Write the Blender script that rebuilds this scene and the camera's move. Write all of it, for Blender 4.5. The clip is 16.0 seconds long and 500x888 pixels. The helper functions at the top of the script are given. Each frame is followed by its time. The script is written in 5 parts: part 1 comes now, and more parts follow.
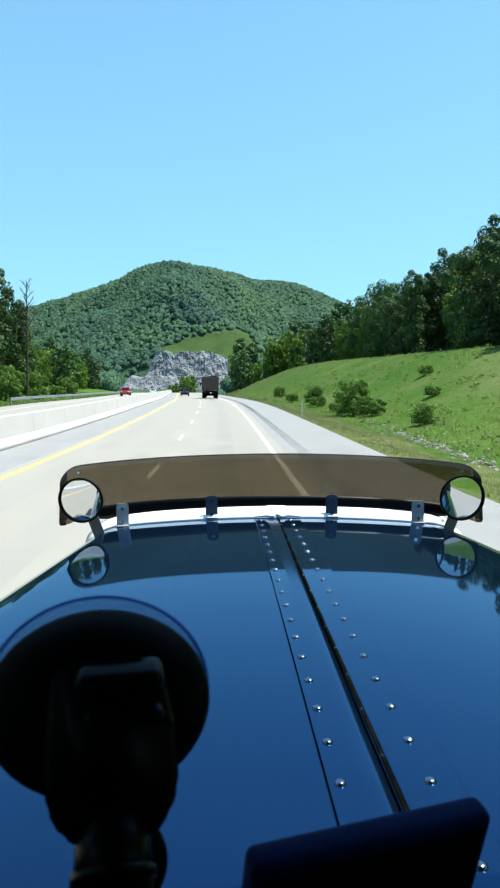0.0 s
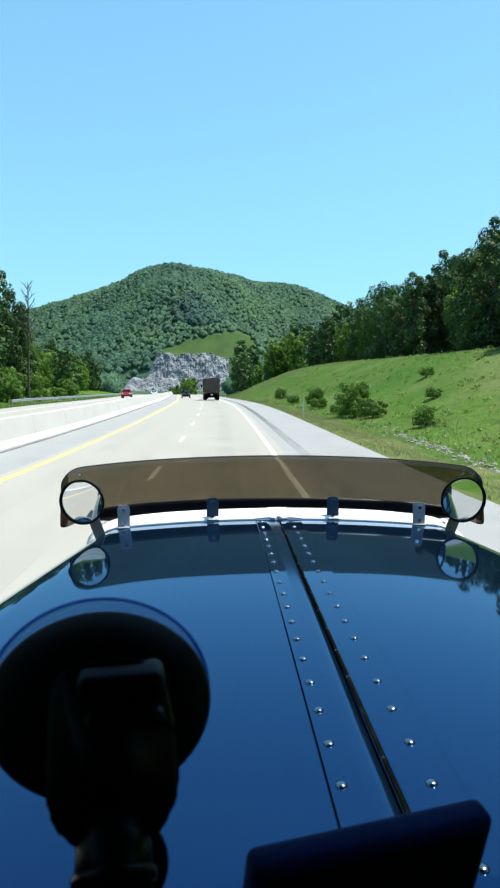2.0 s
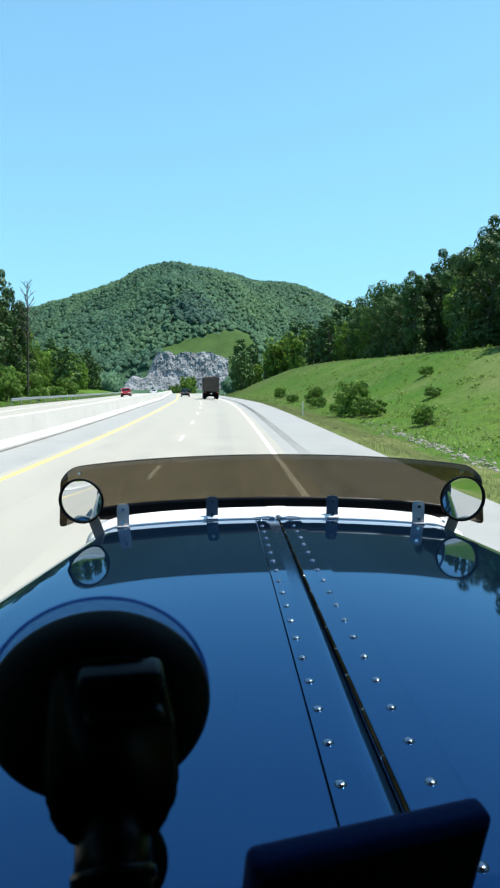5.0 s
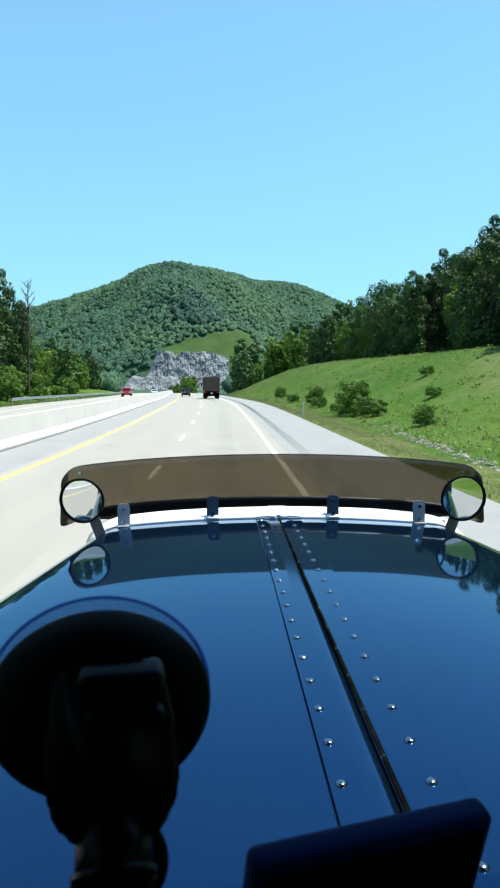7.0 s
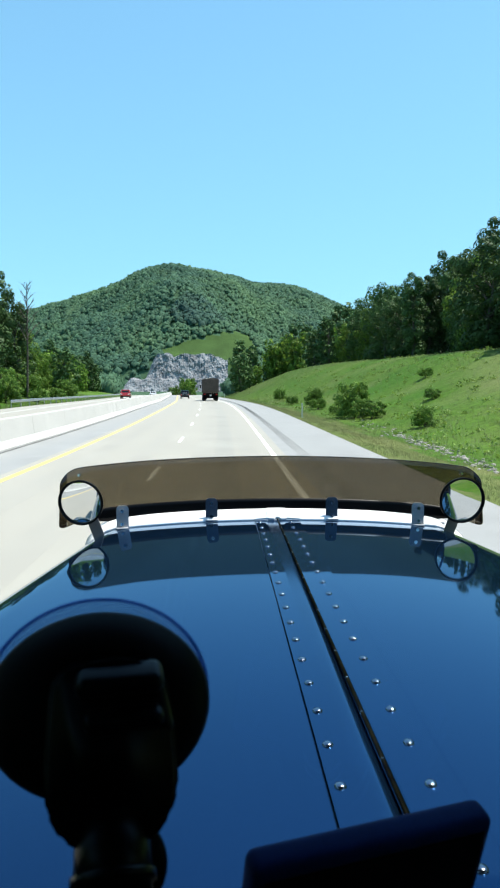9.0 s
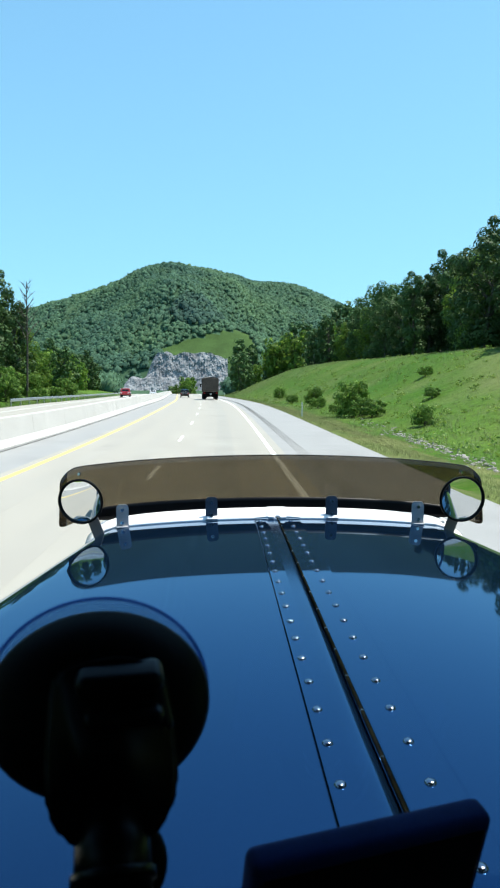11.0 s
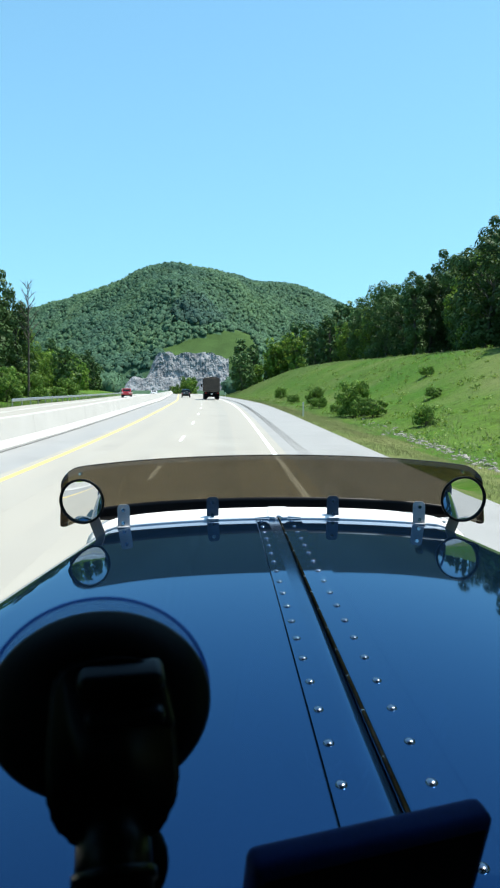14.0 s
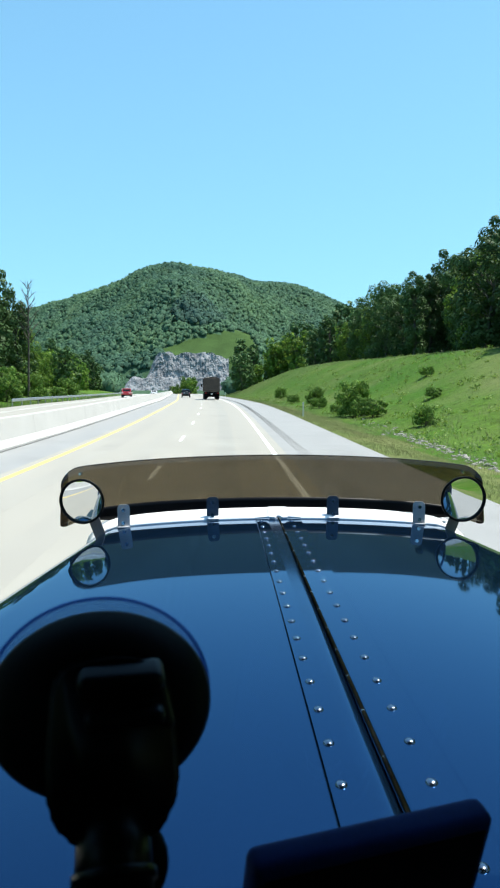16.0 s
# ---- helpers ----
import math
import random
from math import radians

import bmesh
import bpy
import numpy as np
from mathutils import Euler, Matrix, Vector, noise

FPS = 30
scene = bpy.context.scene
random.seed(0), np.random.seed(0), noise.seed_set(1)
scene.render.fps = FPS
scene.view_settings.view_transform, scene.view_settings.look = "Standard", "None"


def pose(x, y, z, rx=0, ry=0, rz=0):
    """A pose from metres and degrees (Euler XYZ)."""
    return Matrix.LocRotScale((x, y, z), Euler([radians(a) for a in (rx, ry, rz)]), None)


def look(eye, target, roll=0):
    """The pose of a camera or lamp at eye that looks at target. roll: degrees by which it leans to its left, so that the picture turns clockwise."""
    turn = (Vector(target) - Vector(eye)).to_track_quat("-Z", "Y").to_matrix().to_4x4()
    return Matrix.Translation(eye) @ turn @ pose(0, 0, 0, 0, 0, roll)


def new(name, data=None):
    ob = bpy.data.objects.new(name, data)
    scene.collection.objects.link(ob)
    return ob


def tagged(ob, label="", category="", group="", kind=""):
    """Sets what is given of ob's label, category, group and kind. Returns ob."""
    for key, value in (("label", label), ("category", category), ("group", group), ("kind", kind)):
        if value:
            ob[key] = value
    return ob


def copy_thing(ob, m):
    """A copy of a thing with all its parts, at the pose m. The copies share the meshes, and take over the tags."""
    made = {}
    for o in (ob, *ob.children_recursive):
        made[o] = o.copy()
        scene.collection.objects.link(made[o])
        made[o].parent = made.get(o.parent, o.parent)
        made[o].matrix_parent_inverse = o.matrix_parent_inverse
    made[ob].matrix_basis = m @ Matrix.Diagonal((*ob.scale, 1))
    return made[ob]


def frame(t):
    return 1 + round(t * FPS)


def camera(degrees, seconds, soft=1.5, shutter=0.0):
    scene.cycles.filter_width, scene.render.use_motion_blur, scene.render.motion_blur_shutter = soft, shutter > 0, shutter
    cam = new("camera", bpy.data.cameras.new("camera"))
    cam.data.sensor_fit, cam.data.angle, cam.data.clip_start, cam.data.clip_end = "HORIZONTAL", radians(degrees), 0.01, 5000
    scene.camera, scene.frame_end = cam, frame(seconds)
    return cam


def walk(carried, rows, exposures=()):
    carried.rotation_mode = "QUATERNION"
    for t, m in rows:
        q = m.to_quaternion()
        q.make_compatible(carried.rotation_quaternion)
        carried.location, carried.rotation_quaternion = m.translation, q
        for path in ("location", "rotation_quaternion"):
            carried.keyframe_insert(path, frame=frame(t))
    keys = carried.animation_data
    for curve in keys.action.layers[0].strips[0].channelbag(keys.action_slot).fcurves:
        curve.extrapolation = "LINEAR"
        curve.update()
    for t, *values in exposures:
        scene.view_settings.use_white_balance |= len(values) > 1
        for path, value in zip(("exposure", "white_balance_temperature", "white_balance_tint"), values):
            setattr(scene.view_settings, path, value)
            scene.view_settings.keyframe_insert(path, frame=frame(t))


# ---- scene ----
# The truck stands at the origin of the road; the camera sits behind its windshield.
EYE = (0.0, 0.0, 2.2)
cam = camera(38.9, 16.0, soft=2.1)
cam.data.dof.use_dof, cam.data.dof.focus_distance, cam.data.dof.aperture_fstop = True, 2.2, 26
# (seconds, sway to the side, sway up) of the phone on its suction mount, in milliradians
SWAY = [(0.0, -0.5, -1.5), (0.5, -2.9, -3.1), (1.0, 2.7, -1.9), (1.5, -0.5, 0.9), (2.0, 1.0, 1.1), (2.5, 0.7, 0.7),
        (3.0, 1.6, -0.9), (3.5, -0.5, 2.2), (4.0, -0.3, 0.1), (5.2, 0.2, -0.6), (6.5, -0.3, -2.3), (7.0, 1.0, -0.9),
        (7.5, -0.6, 1.4), (8.0, -0.3, 0.1), (8.5, 1.0, -1.3), (9.0, -0.5, 1.9), (10.2, 0.3, 0.4), (11.5, -1.1, 0.2),
        (12.0, -0.6, 1.0), (12.5, -0.3, -0.6), (13.0, -1.4, 2.1), (13.5, -0.6, 1.3), (14.0, 1.0, 0.2), (14.5, -0.3, 0.2),
        (15.0, -1.1, 1.8), (15.5, -1.1, 0.2), (16.0, 1.0, 0.2)]
TILT, TURN = 4.437, 1.759
walk(cam, [(t, pose(*EYE, 90 - TILT + math.degrees(b / 1000), 0, -TURN + math.degrees(a / 1000))) for t, a, b in SWAY],
     exposures=[(0.0, 1.0), (16.0, 1.0)])

# ---- light ----
SUN_DIR = Vector((0.36, 0.10, 0.92)).normalized()
world = bpy.data.worlds.new("sky")
scene.world = world
world.use_nodes = True
wn, wl = world.node_tree.nodes, world.node_tree.links
sky = wn.new("ShaderNodeTexSky")
sky.sky_type, sky.sun_disc = "NISHITA", False
sky.sun_elevation = math.asin(SUN_DIR.z)
sky.sun_rotation = math.atan2(SUN_DIR.x, SUN_DIR.y)
sky.altitude, sky.air_density, sky.dust_density, sky.ozone_density = 300, 1.0, 0.7, 1.5
tint = wn.new("ShaderNodeMix")
tint.data_type, tint.blend_type = "RGBA", "MULTIPLY"
tint.inputs["Factor"].default_value = 1.0
tint.inputs["B"].default_value = (0.70, 1.015, 1.075, 1)
wl.new(sky.outputs[0], tint.inputs["A"])
veil = wn.new("ShaderNodeMix")
veil.data_type = "RGBA"
veil.inputs["B"].default_value = (1.46, 3.28, 4.35, 1)   # thin summer haze, thickest towards the horizon
compass, height, thin = wn.new("ShaderNodeTexCoord"), wn.new("ShaderNodeSeparateXYZ"), wn.new("ShaderNodeMapRange")
thin.inputs["From Min"].default_value, thin.inputs["From Max"].default_value = 0.0, 0.95
thin.inputs["To Min"].default_value, thin.inputs["To Max"].default_value = 0.74, 0.0
wl.new(compass.outputs["Generated"], height.inputs[0])
wl.new(height.outputs["Z"], thin.inputs["Value"])
wl.new(thin.outputs[0], veil.inputs["Factor"])
wl.new(tint.outputs["Result"], veil.inputs["A"])
wl.new(veil.outputs["Result"], wn["Background"].inputs[0])
wn["Background"].inputs[1].default_value = 0.125
sun = new("sun", bpy.data.lights.new("sun", "SUN"))
sun.data.energy, sun.data.angle, sun.data.color = 4.0, radians(0.6), (1.0, 0.96, 0.88)
sun.matrix_world = look(SUN_DIR * 60, (0, 0, 0))


# ---- materials ----
def material(name, base, rough=0.6, metal=0.0, vary=0.25, scale=4.0, fine=60.0, bump=0.15, bump_depth=0.01, spec=0.5,
             coat=0.0, second=None, rand=0.0, island=0.0, trans=0.0, space="Object"):
    """A principled surface whose colour varies at two scales, with fine relief."""
    m = bpy.data.materials.new(name)
    m.use_nodes = True
    n, l = m.node_tree.nodes, m.node_tree.links
    p = n["Principled BSDF"]
    p.inputs["Roughness"].default_value = rough
    p.inputs["Metallic"].default_value = metal
    p.inputs["Specular IOR Level"].default_value = spec
    p.inputs["Coat Weight"].default_value = coat
    p.inputs["Coat Roughness"].default_value = 0.02
    co = n.new("ShaderNodeTexCoord")
    big, small = n.new("ShaderNodeTexNoise"), n.new("ShaderNodeTexNoise")
    for node, s, d in ((big, scale, 4), (small, fine, 3)):
        node.inputs["Scale"].default_value = s
        node.inputs["Detail"].default_value = d
        l.new(co.outputs[space], node.inputs["Vector"])
    ramp = n.new("ShaderNodeMapRange")
    ramp.inputs["From Min"].default_value, ramp.inputs["From Max"].default_value = 0.3, 0.7
    l.new(big.outputs[0], ramp.inputs["Value"])
    mix = n.new("ShaderNodeMix")
    mix.data_type = "RGBA"
    b2 = second if second else tuple(c * (1 - vary) for c in base)
    mix.inputs["A"].default_value, mix.inputs["B"].default_value = (*base, 1), (*b2, 1)
    l.new(ramp.outputs[0], mix.inputs["Factor"])
    hsv = n.new("ShaderNodeHueSaturation")
    l.new(mix.outputs["Result"], hsv.inputs["Color"])
    val = n.new("ShaderNodeMapRange")
    val.inputs["From Min"].default_value, val.inputs["From Max"].default_value = 0.25, 0.75
    val.inputs["To Min"].default_value, val.inputs["To Max"].default_value = 1 - vary * 0.6, 1 + vary * 0.6
    l.new(small.outputs[0], val.inputs["Value"])
    out = val.outputs[0]
    for amount, source in ((rand, "obj"), (island, "isl")):
        if amount:
            src = n.new("ShaderNodeObjectInfo").outputs["Random"] if source == "obj" else n.new("ShaderNodeNewGeometry").outputs["Random Per Island"]
            mr = n.new("ShaderNodeMapRange")
            mr.inputs["To Min"].default_value, mr.inputs["To Max"].default_value = 1 - amount, 1 + amount
            l.new(src, mr.inputs["Value"])
            mu = n.new("ShaderNodeMath")
            mu.operation = "MULTIPLY"
            l.new(out, mu.inputs[0])
            l.new(mr.outputs[0], mu.inputs[1])
            out = mu.outputs[0]
            hm = n.new("ShaderNodeMapRange")
            hm.inputs["To Min"].default_value, hm.inputs["To Max"].default_value = 0.5 + amount * 0.05, 0.5 - amount * 0.05
            l.new(src, hm.inputs["Value"])
            l.new(hm.outputs[0], hsv.inputs["Hue"])
    l.new(out, hsv.inputs["Value"])
    l.new(hsv.outputs[0], p.inputs["Base Color"])
    if bump:
        b = n.new("ShaderNodeBump")
        b.inputs["Strength"].default_value, b.inputs["Distance"].default_value = bump, bump_depth
        l.new(small.outputs[0], b.inputs["Height"])
        l.new(b.outputs[0], p.inputs["Normal"])
    if trans:
        tr, ad = n.new("ShaderNodeBsdfTranslucent"), n.new("ShaderNodeMixShader")
        l.new(hsv.outputs[0], tr.inputs[0])
        ad.inputs[0].default_value = trans
        l.new(p.outputs[0], ad.inputs[1])
        l.new(tr.outputs[0], ad.inputs[2])
        l.new(ad.outputs[0], n["Material Output"].inputs[0])
    return m


def clear_material(name, colour, rough=0.0, gloss=1.0, dust=0.0, dust_colour=(0.3, 0.26, 0.2)):
    """A thin clear sheet: tinted see-through with a Fresnel gloss."""
    m = bpy.data.materials.new(name)
    m.use_nodes = True
    n, l = m.node_tree.nodes, m.node_tree.links
    n.remove(n["Principled BSDF"])
    t, g, x, w = (n.new("ShaderNodeBsdfTransparent"), n.new("ShaderNodeBsdfGlossy"), n.new("ShaderNodeMixShader"), n.new("ShaderNodeLayerWeight"))
    w.inputs["Blend"].default_value = 0.5
    power, f = n.new("ShaderNodeMath"), n.new("ShaderNodeMapRange")
    power.operation, power.inputs[1].default_value = "POWER", 5.0
    f.inputs["To Min"].default_value = 0.03
    l.new(w.outputs["Facing"], power.inputs[0])
    l.new(power.outputs[0], f.inputs["Value"])
    t.inputs[0].default_value = (*colour, 1)
    g.inputs["Roughness"].default_value = rough
    g.inputs[0].default_value = (gloss, gloss, gloss, 1)
    l.new(f.outputs[0], x.inputs[0])
    l.new(g.outputs[0], x.inputs[2])
    if dust:
        co, nz, mr, df, dm = (n.new("ShaderNodeTexCoord"), n.new("ShaderNodeTexNoise"), n.new("ShaderNodeMapRange"), n.new("ShaderNodeBsdfDiffuse"), n.new("ShaderNodeMixShader"))
        nz.inputs["Scale"].default_value, nz.inputs["Detail"].default_value = 9.0, 8
        mr.inputs["To Min"].default_value, mr.inputs["To Max"].default_value = dust * 0.6, dust * 1.4
        df.inputs[0].default_value = (*dust_colour, 1)
        l.new(co.outputs["Object"], nz.inputs["Vector"])
        l.new(nz.outputs[0], mr.inputs["Value"])
        l.new(mr.outputs[0], dm.inputs[0])
        l.new(t.outputs[0], dm.inputs[1])
        l.new(df.outputs[0], dm.inputs[2])
        l.new(dm.outputs[0], x.inputs[1])
    else:
        l.new(t.outputs[0], x.inputs[1])
    l.new(x.outputs[0], n["Material Output"].inputs[0])
    return m


M_PAINT = material("navy_truck_paint", (0.019, 0.067, 0.160), 0.035, 0.9, 0.06, 2.0, 300, 0.0, spec=0.2)
M_PAINT.node_tree.nodes["Principled BSDF"].inputs["Specular Tint"].default_value = (0.72, 0.88, 1.0, 1)
M_FOLD = material("dulled_navy_paint", (0.019, 0.067, 0.160), 0.14, 0.9, 0.10, 6.0, 300, 0.0, spec=0.2)
M_FOLD.node_tree.nodes["Principled BSDF"].inputs["Specular Tint"].default_value = (0.72, 0.88, 1.0, 1)
M_ARM = material("dark_painted_steel", (0.15, 0.15, 0.155), 0.4, 0.3, 0.2, 20, 200, 0.05, 0.001)
M_CHROME = material("polished_chrome", (0.82, 0.82, 0.83), 0.06, 1.0, 0.05, 8, 200, 0.01, 0.001)
# Non-metal white: the sun glare on polished trim is put into the colour.
M_TRIM = material("glare_white_trim", (0.88, 0.88, 0.88), 0.45, 0.0, 0.05, 8, 200, 0.02, 0.001, spec=0.2)
M_RIVET = material("painted_rivet", (0.28, 0.31, 0.37), 0.14, 1.0, 0.2, 60, 300, 0)
M_PIN = material("tarnished_hinge_pin", (0.009, 0.0095, 0.006), 0.9, 0.0, 0.7, 30, 90, 0.2, 0.001, spec=0.0)
M_STEEL = material("brushed_steel", (0.50, 0.50, 0.51), 0.42, 0.35, 0.2, 30, 300, 0.05, 0.001)
M_TAB = material("dark_bracket_steel", (0.16, 0.20, 0.26), 0.35, 0.8, 0.25, 30, 300, 0.05, 0.001)
M_GLOSS = material("glossy_black_plastic", (0.0015, 0.0015, 0.003), 0.42, spec=0.17, vary=0.2, scale=30, fine=400, bump=0.03, bump_depth=0.001)
M_MIRROR = material("mirror_glass", (0.74, 0.76, 0.77), 0.0, 1.0, 0.0, 1, 1, 0)
M_RUBBER = material("black_rubber", (0.0008, 0.0008, 0.001), 0.6, spec=0.05, vary=0.3, scale=20, fine=200, bump=0.1, bump_depth=0.001)
M_PLASTIC = material("black_plastic", (0.0012, 0.0012, 0.0016), 0.35, spec=0.15, vary=0.2, scale=30, fine=400, bump=0.05, bump_depth=0.001)
M_DEVICE = material("navy_plastic", (0.003, 0.020, 0.100), 0.7, spec=0.1, vary=0.2, scale=30, fine=500, bump=0.1, bump_depth=0.001)
M_SCREEN = material("black_screen_glass", (0.001, 0.001, 0.0015), 0.4, vary=0.1, bump=0, spec=0.1)
M_SMOKE = clear_material("smoked_acrylic", (0.382, 0.350, 0.288), dust=0.025)
M_GLASS = clear_material("clear_glass", (0.97, 0.98, 0.98))
M_LIP_EDGE = clear_material("vinyl_edge", (0.42, 0.52, 0.72), 0.3, 0.3)
M_LIP = clear_material("clear_vinyl", (0.86, 0.88, 0.92), 0.2, dust=0.13, dust_colour=(0.6, 0.65, 0.7))
M_CAB = material("dark_cab_lining", (0.02, 0.02, 0.022), 0.8, vary=0.3, scale=6, fine=120, bump=0.2, bump_depth=0.002)
M_TYRE = material("tyre_rubber", (0.018, 0.018, 0.018), 0.8, vary=0.3, scale=10, fine=100)
M_CONCRETE_ROAD = material("concrete_road", (0.360, 0.336, 0.285), 0.8, vary=0.10, scale=0.25, fine=25, bump=0.2, bump_depth=0.004)
M_SHOULDER = material("grey_shoulder_asphalt", (0.308, 0.306, 0.294), 0.85, vary=0.16, scale=0.6, fine=30, bump=0.3, bump_depth=0.006)
M_WHITE_LINE = material("white_road_paint", (0.86, 0.85, 0.80), 0.6, vary=0.18, scale=3, fine=40, bump=0.1)
M_YELLOW_LINE = material("yellow_road_paint", (0.82, 0.60, 0.16), 0.6, vary=0.15, scale=3, fine=40, bump=0.1)
M_BARRIER = material("pale_barrier_concrete", (0.60, 0.585, 0.555), 0.85, vary=0.16, scale=0.9, fine=18, bump=0.2, bump_depth=0.006)
M_JOINT = material("tar_joint", (0.05, 0.05, 0.05), 0.8, vary=0.3, scale=4, fine=50)
M_TRACK = material("tyre_worn_concrete", (0.353, 0.330, 0.281), 0.75, vary=0.14, scale=0.3, fine=25, bump=0.2, bump_depth=0.004)
M_OIL = material("drip_stained_concrete", (0.342, 0.322, 0.276), 0.7, vary=0.2, scale=0.3, fine=12, bump=0.2, bump_depth=0.004)
M_GRASS_BLADE = material("grass_blades", (0.056, 0.142, 0.008), 0.6, vary=0.4, scale=0.09, fine=1.6, bump=0, second=(0.110, 0.160, 0.030), island=0.25, trans=0.5)
M_VERGE = material("dry_verge_grass", (0.140, 0.160, 0.048), 0.7, vary=0.3, scale=0.2, fine=3, bump=0, second=(0.085, 0.135, 0.026), island=0.2, trans=0.42)
M_LEAF = material("oak_leaves", (0.072, 0.140, 0.040), 0.6, spec=0.2, vary=0.30, scale=0.3, fine=2.0, bump=0, rand=0.25, island=0.18, trans=0.12)
M_LEAF_LIGHT = material("young_leaves", (0.165, 0.285, 0.042), 0.6, spec=0.25, vary=0.35, scale=0.3, fine=2.0, bump=0, rand=0.2, island=0.3, trans=0.42)
M_SHRUB = material("bright_shrub_leaves", (0.150, 0.275, 0.050), 0.6, spec=0.2, vary=0.35, scale=0.8, fine=4.0, bump=0, rand=0.15, island=0.3, trans=0.40)
M_BARK = material("grey_bark", (0.10, 0.085, 0.07), 0.9, vary=0.4, scale=3, fine=25, bump=0.6, bump_depth=0.03)
# Distance haze is put into the bluish base colours of both foliages.
M_FOREST = material("haze_tinted_canopy", (0.118, 0.215, 0.104), 0.8, vary=0.30, scale=0.0055, fine=0.05, bump=0.2, bump_depth=1.5, second=(0.054, 0.126, 0.092), trans=0.35, island=0.16, spec=0.2)
M_GROVE = material("dark_hazed_grove_leaves", (0.060, 0.125, 0.080), 0.8, vary=0.3, scale=0.02, fine=0.08, bump=0.2, bump_depth=1.5, second=(0.038, 0.088, 0.072), trans=0.2, island=0.16, spec=0.2)
M_ROCK = material("blasted_limestone", (0.345, 0.338, 0.338), 0.9, vary=0.8, scale=0.045, fine=0.42, bump=0.6, bump_depth=1.0, second=(0.15, 0.15, 0.158))
M_STONE = material("ditch_limestone", (0.34, 0.32, 0.285), 0.9, vary=0.3, scale=3, fine=30, bump=0.5, bump_depth=0.02, rand=0.25)


def ground_material():
    """Meadow grass: patches of fresh and dry green, with weeds, over the whole country."""
    m = material("meadow_grass", (0.042, 0.118, 0.006), 0.85, vary=0.45, scale=0.09, fine=1.6, bump=0.8, bump_depth=0.15, second=(0.088, 0.145, 0.020), spec=0.1)
    n, l = m.node_tree.nodes, m.node_tree.links
    co = next(x for x in n if x.bl_idname == "ShaderNodeTexCoord")
    dry = n.new("ShaderNodeTexNoise")
    dry.inputs["Scale"].default_value, dry.inputs["Detail"].default_value = 0.06, 7
    mp = n.new("ShaderNodeMapRange")
    mp.inputs["From Min"].default_value, mp.inputs["From Max"].default_value = 0.50, 0.68
    mp.inputs["To Max"].default_value = 0.9
    l.new(co.outputs["Object"], dry.inputs["Vector"])
    l.new(dry.outputs[0], mp.inputs["Value"])
    mx = n.new("ShaderNodeMix")
    mx.data_type = "RGBA"
    mx.inputs["B"].default_value = (0.140, 0.168, 0.055, 1)
    hsv = next(x for x in n if x.bl_idname == "ShaderNodeHueSaturation")
    l.new(mp.outputs[0], mx.inputs["Factor"])
    l.new(hsv.outputs[0], mx.inputs["A"])
    l.new(mx.outputs["Result"], n["Principled BSDF"].inputs["Base Color"])
    return m


M_GROUND = ground_material()
M_MOWN = material("dry_mown_verge", (0.150, 0.165, 0.060), 0.95, vary=0.35, scale=0.4, fine=8, bump=0.5, bump_depth=0.05, second=(0.090, 0.135, 0.030), spec=0.1)
M_PASTURE = material("hill_pasture", (0.060, 0.108, 0.030), 0.95, vary=0.35, scale=0.03, fine=0.5, bump=0.4, bump_depth=0.6, spec=0.1)
M_FLOOR = material("forest_understory", (0.060, 0.115, 0.060), 0.95, vary=0.4, scale=0.05, fine=0.6, bump=0.3, bump_depth=0.5, spec=0.1)


# ---- mesh helpers ----
def part(name, bm, mat, parent, label="", smooth=False, kind=""):
    me = bpy.data.meshes.new(name)
    bm.to_mesh(me)
    bm.free()
    me.materials.append(mat)
    if smooth:
        me.polygons.foreach_set("use_smooth", [True] * len(me.polygons))
    ob = new(name, me)
    ob.parent = parent
    return tagged(ob, label, kind=kind)


def share(name, source, parent, m):
    """Another part on the mesh of source, at the pose m."""
    ob = new(name, source.data)
    ob.parent = parent
    ob.matrix_basis = m
    return ob


def thing(name, label, category, m=None, group="", kind=""):
    ob = new(name)
    if m is not None:
        ob.matrix_basis = m
    return tagged(ob, label, category, group, kind)


def mesh_ob(name, verts, faces, mat, parent=None, smooth=False):
    me = bpy.data.meshes.new(name)
    me.from_pydata([tuple(v) for v in verts], [], [tuple(f) for f in faces])
    me.materials.append(mat)
    if smooth:
        me.polygons.foreach_set("use_smooth", [True] * len(me.polygons))
    ob = new(name, me)
    ob.parent = parent
    return ob


def box(bm, c, size, rot=(0, 0, 0), bevel=0.0, seg=2):
    r = bmesh.ops.create_cube(bm, size=1.0, matrix=pose(*c, *rot) @ Matrix.Diagonal((*size, 1)))
    if bevel:
        es = {e for v in r["verts"] for e in v.link_edges}
        bmesh.ops.bevel(bm, geom=list(es), offset=bevel, segments=seg, affect="EDGES", profile=0.5)


def rod(bm, a, b, r0, r1=None, seg=10, caps=True):
    a, b = Vector(a), Vector(b)
    m = Matrix.Translation((a + b) / 2) @ (b - a).to_track_quat("Z", "Y").to_matrix().to_4x4()
    bmesh.ops.create_cone(bm, cap_ends=caps, segments=seg, radius1=r0, radius2=r0 if r1 is None else r1, depth=(b - a).length, matrix=m)


